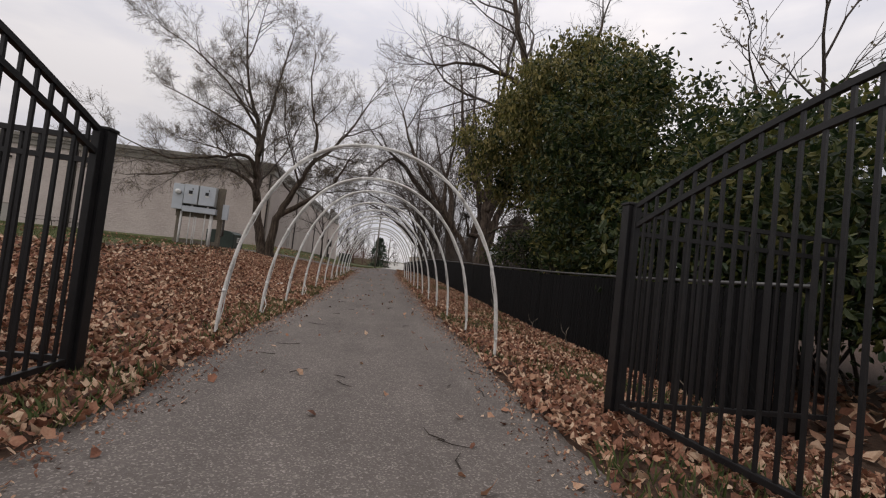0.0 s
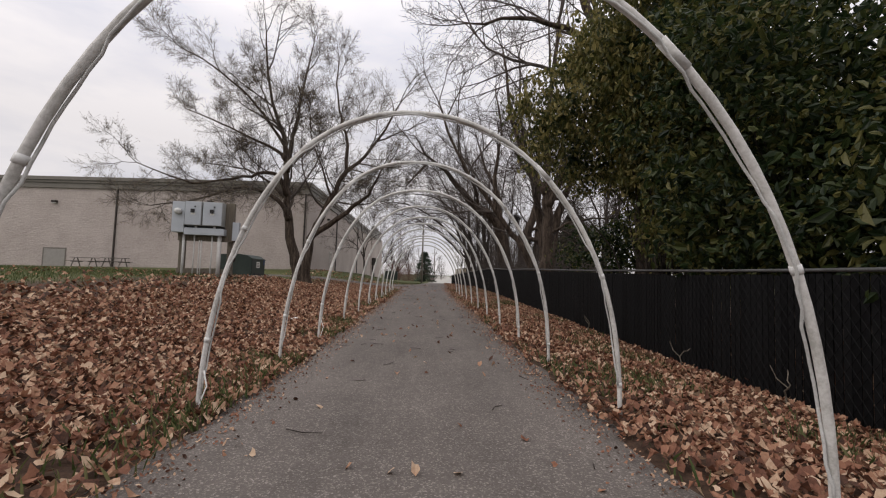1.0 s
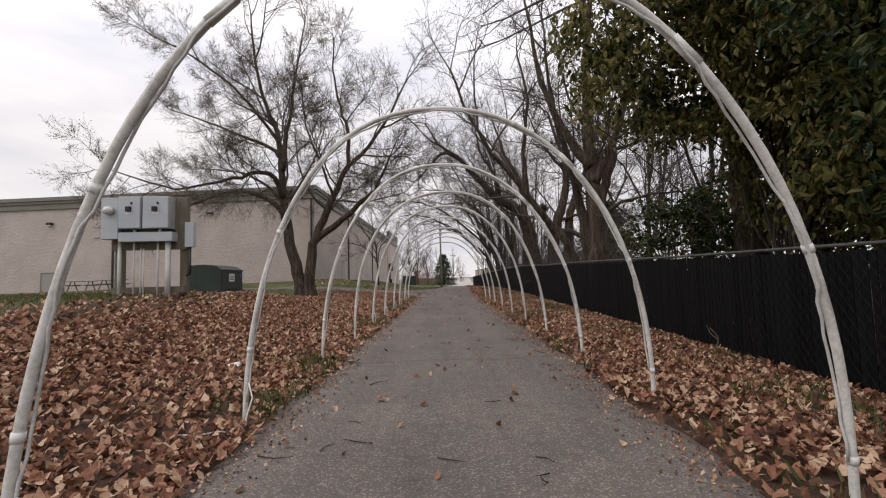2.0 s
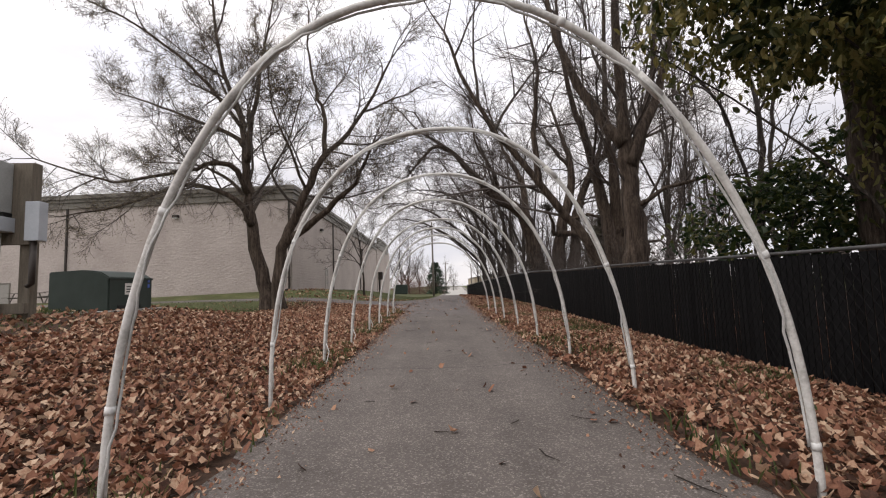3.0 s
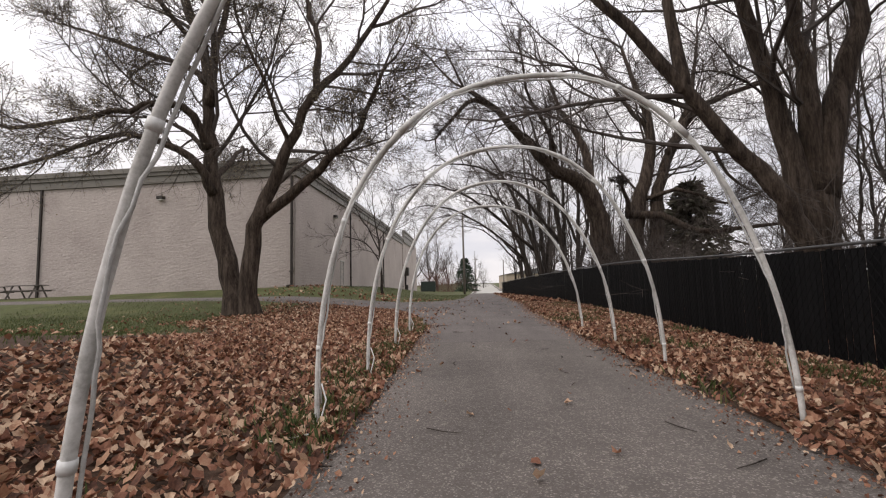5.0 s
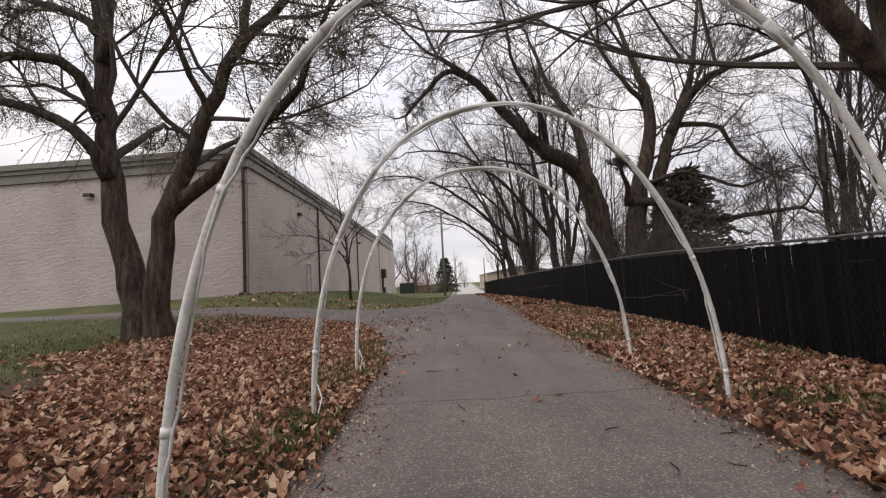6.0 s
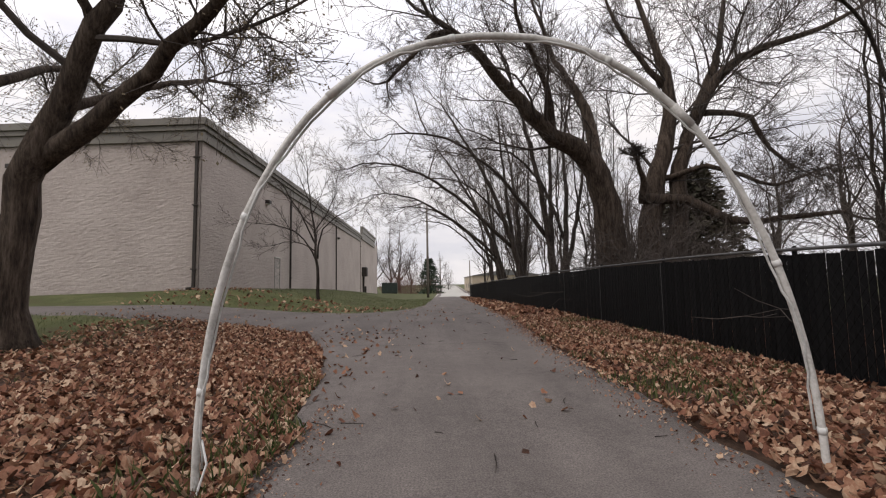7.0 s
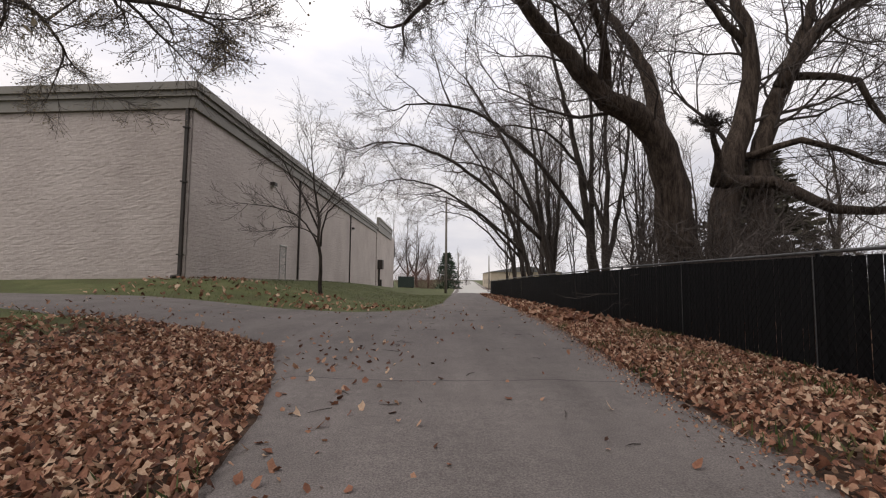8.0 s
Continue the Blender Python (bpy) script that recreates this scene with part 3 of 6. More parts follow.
hoop_rng = random.Random(5)
for k, (hy, skew, height) in enumerate([(5.04, 0.15, 2.37), (6.86, 0.14, 2.32), (8.75, 0.37, 2.42), (10.52, 0.3, 2.44), (12.48, 0.05, 2.44), (14.37, -0.02, 2.47),
                                        (16.2, 0.05, 2.47), (18.02, 0.09, 2.48), (19.9, -0.1, 2.45), (21.66, 0.23, 2.49), (23.36, -0.07, 2.44), (25.06, 0.03, 2.38)]):
    hoop(hy, skew, height, hoop_rng, k in (1, 3, 6, 7, 8, 9, 10, 11))


# ---------------------------------------------------------------- warehouse
SOFFIT, ROOF = 7.93, 8.95
CORNER = Vector((-10.76, 42.58, 0))
FRONT_END = Vector((-62.0, 46.3, 0))
SIDE_END = Vector((-10.76, 88.0, 0))


def wall_between(name, a, b, z0, z1, thick, inward, parent):
    bm = bmesh.new()
    d = (b - a).normalized()
    n = Vector((-d.y, d.x, 0)) * inward
    lo = [a, b, b + n * thick, a + n * thick]
    vs = [bm.verts.new((p.x, p.y, z)) for z in (z0, z1) for p in lo]
    for f in ((0, 1, 5, 4), (1, 2, 6, 5), (2, 3, 7, 6), (3, 0, 4, 7), (0, 3, 2, 1), (4, 5, 6, 7)):
        bm.faces.new([vs[i] for i in f])
    bmesh.ops.recalc_face_normals(bm, faces=bm.faces)
    return part(name, bm, M_BLOCK, parent)


def band(name, a, b, z0, z1, out0, out1, parent, outward, trim_a=0.0, trim_b=0.0, mat=None):
    """A fascia course along a wall, standing out0..out1 in front of it."""
    d = (b - a).normalized()
    n = Vector((-d.y, d.x, 0)) * outward
    a2, b2 = a - d * trim_a, b + d * trim_b
    bm = bmesh.new()
    lo = [a2 + n * out1, b2 + n * out1, b2 - n * out0, a2 - n * out0]
    vs = [bm.verts.new((p.x, p.y, z)) for z in (z0, z1) for p in lo]
    for f in ((0, 1, 5, 4), (1, 2, 6, 5), (2, 3, 7, 6), (3, 0, 4, 7), (0, 3, 2, 1), (4, 5, 6, 7)):
        bm.faces.new([vs[i] for i in f])
    bmesh.ops.recalc_face_normals(bm, faces=bm.faces)
    return part(name, bm, mat or M_FASCIA, parent)


def along_front(d):
    return CORNER + (FRONT_END - CORNER).normalized() * d


def along_side(d):
    return CORNER + (SIDE_END - CORNER).normalized() * d


warehouse = thing("warehouse", Matrix.Identity(4), "windowless greige painted block warehouse with a stepped taupe metal fascia", "warehouse")
wall_between("front_wall", CORNER, FRONT_END, -1.0, SOFFIT + 0.3, 0.35, -1, warehouse)
wall_between("side_wall", CORNER + Vector((0, 0.36, 0)), SIDE_END, -1.5, SOFFIT + 0.3, 0.35, 1, warehouse)


def block_skin(name, a, b, z0, z1, outward, seed):
    """Split-face block courses as real relief in front of a wall: recessed joints, broken faces."""
    d = (b - a).normalized()
    n = Vector((-d.y, d.x, 0)) * outward
    length = (b - a).length
    nu, nv = int(length / 0.203), int((z1 - z0) / 0.0677)
    rs = np.random.RandomState(seed)
    proud = rs.uniform(0, 0.007, (nv // 3 + 2, nu // 2 + 4))
    chip = rs.normal(0, 0.0045, (nv + 1, nu + 1))
    sp = Soup()
    for j in range(nv + 1):
        course, row = j // 3, j % 3
        for i in range(nu + 1):
            k = i + (1 if course % 2 else 0)
            o = 0.03 + proud[course, k // 2] + chip[j, i]
            if row == 0:
                o = 0.031 + 0.7 * chip[j, i]
            elif k % 2 == 0:
                o -= 0.006
            p = a + d * (i * length / nu) + n * o
            sp.v.append(Vector((p.x, p.y, z0 + j * 0.0677)))
    for j in range(nv):
        for i in range(nu):
            q = j * (nu + 1) + i
            f = (q, q + 1, q + nu + 2, q + nu + 1)
            sp.f.append(f if outward < 0 else f[::-1])
    return tagged(part_mesh(name, sp.mesh(name), M_BLOCK, warehouse), kind="stuff")


block_skin("front_block_facing", CORNER, along_front(34.0), 0.2, SOFFIT + 0.05, 1, 3)
block_skin("side_block_facing", CORNER, along_side(45.4), -0.6, SOFFIT + 0.05, -1, 4)
FAR_A, FAR_B = Vector((-10.6, 88.0, 0)), Vector((-10.7, 109.0, 0))
wall_between("far_wing_wall", FAR_A, FAR_B, -2.0, 9.0, 0.35, 1, warehouse)
for (z0, z1, out) in ((SOFFIT, SOFFIT + 0.47, 0.16), (SOFFIT + 0.475, SOFFIT + 0.70, 0.26), (SOFFIT + 0.705, ROOF, 0.36)):
    band("fascia_course", CORNER, FRONT_END, z0, z1, 0.1, out, warehouse, 1, trim_a=out)
    band("fascia_course", CORNER + Vector((0, 0.12, 0)), SIDE_END, z0, z1, 0.1, out - 0.003, warehouse, -1)
for (z0, z1, out) in ((8.3, 9.3, 0.2), (9.305, 9.9, 0.3), (9.905, 10.2, 0.4)):
    band("fascia_course", FAR_A, FAR_B - Vector((0, 5, 0)), z0, z1, 0.1, out, warehouse, -1)
bm = bmesh.new()
vs = [bm.verts.new(p) for p in ((-11.0, 43.0, ROOF - 0.1), (-62, 46.7, ROOF - 0.1), (-62, 88, ROOF + 0.2), (-11.1, 88, ROOF - 0.1))]
bm.faces.new(vs)
bmesh.ops.solidify(bm, geom=bm.faces[:], thickness=0.2)
part("roof", bm, M_ROOF, warehouse)
bm = bmesh.new()
vs = [bm.verts.new(p) for p in ((-11.0, 104, 10.2), (-11.0, 109.2, 7.4), (-40, 109.2, 7.4), (-40, 104, 10.2))]
bm.faces.new(vs)
bmesh.ops.solidify(bm, geom=bm.faces[:], thickness=0.3)
part("far_wing_roof", bm, M_FASCIA, warehouse)


def downspout(p, top, foot, normal, kick):
    ob = new("downspout")
    ob.parent = warehouse
    tang = Vector((-normal.y, normal.x, 0))
    s = Soup()
    pts = [p + normal * 0.09 + Vector((0, 0, z)) for z in (top, (top + foot) / 2, foot + 0.16)]
    if kick:
        pts += [p + normal * 0.13 + tang * 0.05 * kick + Vector((0, 0, foot + 0.07)), p + normal * 0.34 + tang * 0.16 * kick + Vector((0, 0, foot + 0.04))]
    s.tube(pts, [0.082] * len(pts), 4)
    ob.data = None
    bpy.data.objects.remove(ob)
    o = part_mesh("downspout", s.mesh("downspout"), M_SPOUT, warehouse, "brown square metal downspout")
    for z in (foot + 0.9, (top + foot) / 2 + 0.4, top - 0.8):
        q = p + normal * 0.09
        bm = boxed(q.x - 0.11, q.x + 0.11, q.y - 0.11, q.y + 0.11, z, z + 0.05)
        part("strap", bm, M_SPOUT, o)
    return o


NF = Vector((-0.0724, -0.9974, 0))
NS = Vector((1.0, 0.0, 0))
downspout(along_front(0.16), SOFFIT, 1.15, NF, -1)
for d in (17.5, 35.0):
    p = along_front(d)
    downspout(p, SOFFIT, ground_z(p.x, p.y - 0.3) - 0.05, NF, 0)
for d in (12.65, 28.5, 45.5):
    p = along_side(d)
    downspout(p, SOFFIT, ground_z(p.x + 0.3, p.y) - 0.05, NS, 0)


def wall_light(p, normal):
    ob = thing("wall_light", Matrix.Translation(p) @ Matrix.Rotation(math.atan2(normal.x, -normal.y), 4, 'Z'), "dark bronze wall pack lamp, unlit, on the block wall", "lamp", "wall lamps")
    part("housing", boxed(-0.22, 0.22, -0.30, 0.02, -0.05, 0.17, 0.04), M_SPOUT, ob)
    part("lens", boxed(-0.18, 0.18, -0.27, -0.04, -0.10, -0.051, 0.01), M_LABEL, ob, "pale prismatic lens")
    part("back_plate", boxed(-0.12, 0.12, -0.03, 0.05, -0.12, 0.1, 0.01), M_SPOUT, ob)


for d, z in ((8.85, 6.93), (23.3, 6.6)):
    p = along_front(d)
    wall_light(Vector((p.x, p.y, z)), NF)
for d in (7.9, 29.5):
    p = along_side(d)
    wall_light(Vector((p.x, p.y, 6.58)), NS)

# side door in the wall, and the vent panel on the front
p = along_side(10.0)
zf = ground_z(p.x + 0.3, p.y)
door = thing("side_door", Matrix.Translation((p.x, p.y, zf)), "closed greige steel door in the block wall", "door", kind="structure")
part("door_leaf", boxed(-0.04, 0.03, -0.46, 0.46, 0.02, 2.08, 0.004), M_DOOR, door)
part("door_frame", box(box(boxed(-0.04, 0.06, -0.54, -0.462, 0, 2.16), -0.04, 0.06, 0.462, 0.54, 0, 2.16), -0.04, 0.06, -0.46, 0.46, 2.085, 2.16), M_DOOR, door)
part("drip_cap", boxed(-0.04, 0.12, -0.58, 0.58, 2.163, 2.20), M_LABEL, door, "pale metal drip cap")
part("door_handle", boxed(0.032, 0.09, 0.32, 0.40, 1.0, 1.05, 0.01), M_RAIL, door)

p = along_front(23.0)
zf = ground_z(p.x, p.y - 0.3)
vent = thing("wall_panel", Matrix.Translation((p.x, p.y, zf)) @ Matrix.Rotation(-0.0725, 4, 'Z'), "greige steel access panel low on the block wall", "panel")
part("panel_leaf", boxed(-1.0, 1.0, -0.06, 0.05, 0.02, 1.75, 0.01), M_DOOR, vent)
part("panel_frame", box(box(boxed(-1.08, -1.003, -0.08, 0.05, -0.1, 1.85), 1.003, 1.08, -0.08, 0.05, -0.1, 1.85), -1.0, 1.0, -0.08, 0.05, 1.755, 1.85), M_FASCIA, vent)

# service entry on the far end of the side wall
p = along_side(47.0)
meter = thing("wall_service_box", Matrix.Translation((p.x, p.y, 0)), "dark service head and pipes on the block wall", "service box")
part("service_box", boxed(-0.05, 0.9, -0.7, 0.7, 2.7, 4.1, 0.12), M_SPOUT, meter)
s = Soup()
s.tube([Vector((0.35, 0, 3.0)), Vector((0.3, 0, 1.2)), Vector((0.35, 0.3, -0.4))], [0.14, 0.14, 0.14], 8)
part_mesh("service_pipe", s.mesh("service_pipe"), M_SPOUT, meter)
part("service_cabinet", boxed(0.0, 0.6, 0.4, 1.2, -0.4, 1.2, 0.04), M_SPOUT, meter)


# ---------------------------------------------------------------- chain-link fence with slats
FENCE_X, FENCE_H = 4.1, 1.45


def fence_z(y):
    return ground_z(FENCE_X, y)


fence = thing("fence", Matrix.Identity(4), "black chain-link fence with black privacy slats and a pipe top rail", "fence", kind="structure")
s = Soup()
pts = [Vector((FENCE_X, y, fence_z(y) + FENCE_H + 0.03 + 0.012 * math.sin(y * 0.7))) for y in spread([(3.45, 60, 1.5), (60, 72, 2)])]
s.tube(pts, [0.021] * len(pts), 8)
part_mesh("top_rail", s.mesh("top_rail"), M_RAIL, fence, "dull steel top rail", smooth_faces=True)
post_y = [3.5] + [34.2 - 3.05 * k for k in range(10, 0, -1)] + [34.2 + 3.05 * k for k in range(0, 13)]
for k, y in enumerate(post_y):
    z = fence_z(y)
    s = Soup()
    s.tube([Vector((FENCE_X + 0.05, y, z - 0.2)), Vector((FENCE_X + 0.05, y, z + FENCE_H + 0.05))], [0.03, 0.03], 10)
    s.tube([Vector((FENCE_X + 0.05, y, z + FENCE_H + 0.05)), Vector((FENCE_X + 0.05, y, z + FENCE_H + 0.085))], [0.036, 0.012], 10)
    part_mesh("post", s.mesh("post"), M_WIRE, fence, smooth_faces=True)
    # thin pale upright before each post between y 30 and 40
    if 30 < y < 40:
        s = Soup()
        s.tube([Vector((FENCE_X - 0.035, y - 0.02, z - 0.1)), Vector((FENCE_X - 0.035, y - 0.02, z + FENCE_H))], [0.006, 0.006], 5)
        part_mesh("tension_bar", s.mesh("tension_bar"), M_RAIL, fence)
# wire net: two families of slanting wires
s = Soup()
for k in range(int((70 - 3.6) / 0.11)):
    y = 3.6 + k * 0.11
    z = fence_z(y)
    for sgn in (-1, 1):
        y2 = y + sgn * 1.0
        if 3.5 < y2:
            s.tube([Vector((FENCE_X - 0.014 * (sgn + 2) / 2, y, z + 0.03)), Vector((FENCE_X - 0.014 * (sgn + 2) / 2, y2, fence_z(y2) + FENCE_H - 0.02))], [0.0022, 0.0022], 3, cap=False)
part_mesh("wire_net", s.mesh("wire_net"), M_WIRE, fence, "black coated wire net")

# ---------------------------------------------------------------- steel gates
def picket_panel(parent, length, h0, h1, arched, name_rails):
    """Pickets between rails; the top swells from h0 to h1 along the leaf."""
    def top(u):
        return h0 + (h1 - h0) * math.sin(min(1, u / length) * math.pi / 2) if arched else h0
    n = int(length / 0.118)
    for k in range(n + 1):
        u = 0.06 + (length - 0.12) * k / n
        part("picket", boxed(u - 0.0095, u + 0.0095, -0.0095, 0.0095, 0.09, top(u) - 0.012), M_IRON, parent)
    for drop in (0.0, 0.16):
        s = Soup()
        m = 16 if arched else 2
        pts = [Vector((length * i / m, 0, top(length * i / m) - drop)) for i in range(m + 1)]
        s.tube(pts, [0.026] * len(pts), 4)
        part_mesh("rail", s.mesh("rail"), M_IRON, parent)
    part("bottom_rail", boxed(0, length, -0.02, 0.02, 0.10, 0.14, 0.004), M_IRON, parent)


def steel_post(parent, h, w=0.05):
    part("post", boxed(-w, w, -w, w, -0.3, h, 0.006), M_IRON, parent)
    part("post_cap", boxed(-w - 0.008, w + 0.008, -w - 0.008, w + 0.008, h + 0.001, h + 0.025, 0.006), M_IRON, parent)


GATES = [(-1.93, 3.25, radians(-91), radians(180)), (2.06, 3.19, radians(-84), radians(0))]
for gx, gy, swing, wing in GATES:
    z = ground_z(gx, gy)
    leaf = thing("gate", Matrix.Translation((gx, gy, z)) @ Matrix.Rotation(swing, 4, 'Z'), "black steel picket gate leaf with an arched top, swung open", "gate", "gate leaves")
    picket_panel(leaf, 2.3, 1.68, 2.22, True, "gate")
    part("stile", boxed(0.052, 0.10, -0.025, 0.025, 0.06, 1.70, 0.004), M_IRON, leaf)
    part("end_stile", boxed(2.26, 2.31, -0.025, 0.025, 0.06, 2.23, 0.004), M_IRON, leaf)
    panel = thing("picket_fence", Matrix.Translation((gx, gy, z)) @ Matrix.Rotation(wing, 4, 'Z'), "black steel picket fence panel with its gate post", "fence", "fence panels")
    steel_post(panel, 1.72)
    length = 2.05 if wing == 0 else 3.2
    picket_panel(panel, length, 1.66, 1.66, False, "fence")


# ---------------------------------------------------------------- trees
def grow(wood, twig, rng, p, d, length, r, level, spec, tips):
    """One limb and what grows from it. spec: per level (segments, wander, children, angle, child length, child radius)."""
    seg, wander, kids, angle, cl, cr = spec[level]
    pts, rad = [p.copy()], [r]
    q, dd = p.copy(), d.normalized()
    step = length / seg
    for i in range(seg):
        dd = (dd + Vector((rng.gauss(0, wander), rng.gauss(0, wander), rng.gauss(0, wander) + spec["rise"][level]))).normalized()
        q = q + dd * step
        pts.append(q.copy())
        rad.append(max(spec["thin"], r * (1 - 0.72 * (i + 1) / seg)))
    limb(wood, twig, rng, pts, rad, level, spec, tips, length)


def limb(wood, twig, rng, pts, rad, level, spec, tips, length, first=0.25):
    seg, wander, kids, angle, cl, cr = spec[level]
    last = level + 1 >= spec["levels"]
    r = rad[0]
    (wood if level == 0 else twig).tube(pts, rad, 9 if r > 0.12 else 6 if r > 0.04 else 4 if r > 0.012 else 3, cap=r > 0.03)
    if last:
        tips.append((pts[-1], (pts[-1] - pts[-2]).normalized()))
        tips.append((pts[len(pts) // 2], (pts[-1] - pts[-2]).normalized()))
        return
    n = len(pts) - 1
    count = max(1, int(round(kids * rng.uniform(0.8, 1.2))))
    for k in range(count):
        t = first + (1 - first) * (k + rng.random()) / count
        i = min(n - 1, int(t * n))
        base = pts[i].lerp(pts[i + 1], t * n - i)
        along = (pts[i + 1] - pts[i]).normalized()
        side = along.orthogonal().normalized()
        side.rotate(Matrix.Rotation(rng.uniform(0, 2 * math.pi), 3, along))
        a = radians(rng.gauss(angle, angle * 0.25))
        d = along * math.cos(a) + side * math.sin(a)
        reach = length * cl * rng.uniform(0.6, 1.3) * (1.1 - 0.45 * t)
        rr = min(rad[i] * 0.75, r * cr * rng.uniform(0.7, 1.15), reach * rng.uniform(0.010, 0.017))
        grow(wood, twig, rng, base, d, reach, max(spec["thin"], rr), level + 1, spec, tips)
    # the leader forks at its end
    for k in range(2):
        d = (pts[-1] - pts[-2]).normalized() + Vector((rng.gauss(0, .4), rng.gauss(0, .4), rng.gauss(0.1, .3)))
        grow(wood, twig, rng, pts[-1], d, length * cl * 0.8, max(spec["thin"], rad[-1] * 0.85), level + 1, spec, tips)


def spec_of(kids, levels=4, thin=0.0035, rise=(0.06, 0.05, 0.04, 0.03, 0.02), cl=(0.5, 0.5, 0.5, 0.55), split=0.03, wander=0.13, angle=45):
    s = {i: ((8, 6, 4, 2, 2)[min(i, 4)], wander, kids[min(i, len(kids) - 1)], angle, cl[min(i, len(cl) - 1)], (0.5, 0.5, 0.5, 0.6, 0.6)[min(i, 4)]) for i in range(6)}
    s.update(levels=levels, thin=thin, rise=rise, split=split)
    return s


def curve_through(keys, n, jitter, rng):
    """A limb's line: points spaced along a smooth curve through a few keys, with a little crookedness."""
    out = []
    m = len(keys) - 1
    for i in range(n + 1):
        t = i / n * m
        k = min(m - 1, int(t))
        f = t - k
        p0, p1, p2, p3 = keys[max(0, k - 1)], keys[k], keys[k + 1], keys[min(m, k + 2)]
        q = 0.5 * ((2 * p1) + (p2 - p0) * f + (2 * p0 - 5 * p1 + 4 * p2 - p3) * f * f + (3 * p1 - p0 - 3 * p2 + p3) * f ** 3)
        if 0 < i < n:
            q = q + Vector((rng.gauss(0, jitter), rng.gauss(0, jitter), rng.gauss(0, jitter)))
        out.append(q)
    return out


def dead_leaves(tips, rng, share, size):
    s = Soup()
    for p, d in tips:
        if rng.random() > share:
            continue
        for _ in range(rng.randint(1, 2)):
            c = p + Vector((rng.gauss(0, .05), rng.gauss(0, .05), rng.gauss(-.03, .05)))
            u = Vector((rng.gauss(0, 1), rng.gauss(0, 1), rng.gauss(-.6, 1))).normalized()
            w = u.orthogonal().normalized()
            w.rotate(Matrix.Rotation(rng.uniform(0, 6.28), 3, u))
            l = size * rng.uniform(0.6, 1.2)
            s.poly([c, c + u * l * .5 + w * l * .35, c + u * l, c + u * l * .5 - w * l * .35], [(0, 1, 2), (0, 2, 3)])
    return s


def make_tree(name, base, limbs, spec, seed, label, bark, twig_mat, leaf_share=0.0, leaf_size=0.06, group="", root=None):
    """limbs: (keys relative to the base, radius at start, radius at end, first fraction that bears branches)."""
    rng = random.Random(seed)
    ob = thing(name, Matrix.Translation(base), label, "tree", group)
    twig, tips = Soup(), []
    for keys, r0, r1, first in limbs:
        keys = [Vector(k) for k in keys]
        length = sum((b - a).length for a, b in zip(keys, keys[1:]))
        n = max(6, int(length / 0.55))
        pts = curve_through(keys, n, 0.03, rng)
        rad = [r0 + (r1 - r0) * (i / n) ** 0.85 for i in range(n + 1)]
        if root and r0 >= root:
            rad[0] *= 1.45
            rad[1] *= 1.12
        wood = Soup()
        limb(wood, twig, rng, pts, rad, 0, spec, tips, length * 0.75, first)
        kind = "trunk" if keys[0].z < 0.5 else "bough"
        part_mesh(kind, wood.mesh(kind), bark, ob, smooth_faces=True)
    tagged(part_mesh("crown", twig.mesh("crown"), twig_mat, ob), kind="stuff")
    if leaf_share:
        tagged(part_mesh("dead_foliage", dead_leaves(tips, rng, leaf_share, leaf_size).mesh("dead_foliage"), M_BUD, ob, "few withered leaves left on the twigs"), kind="stuff")
    return ob


def at_ground(x, y, sink=0.15):
    return (x, y, ground_z(x, y) - sink)


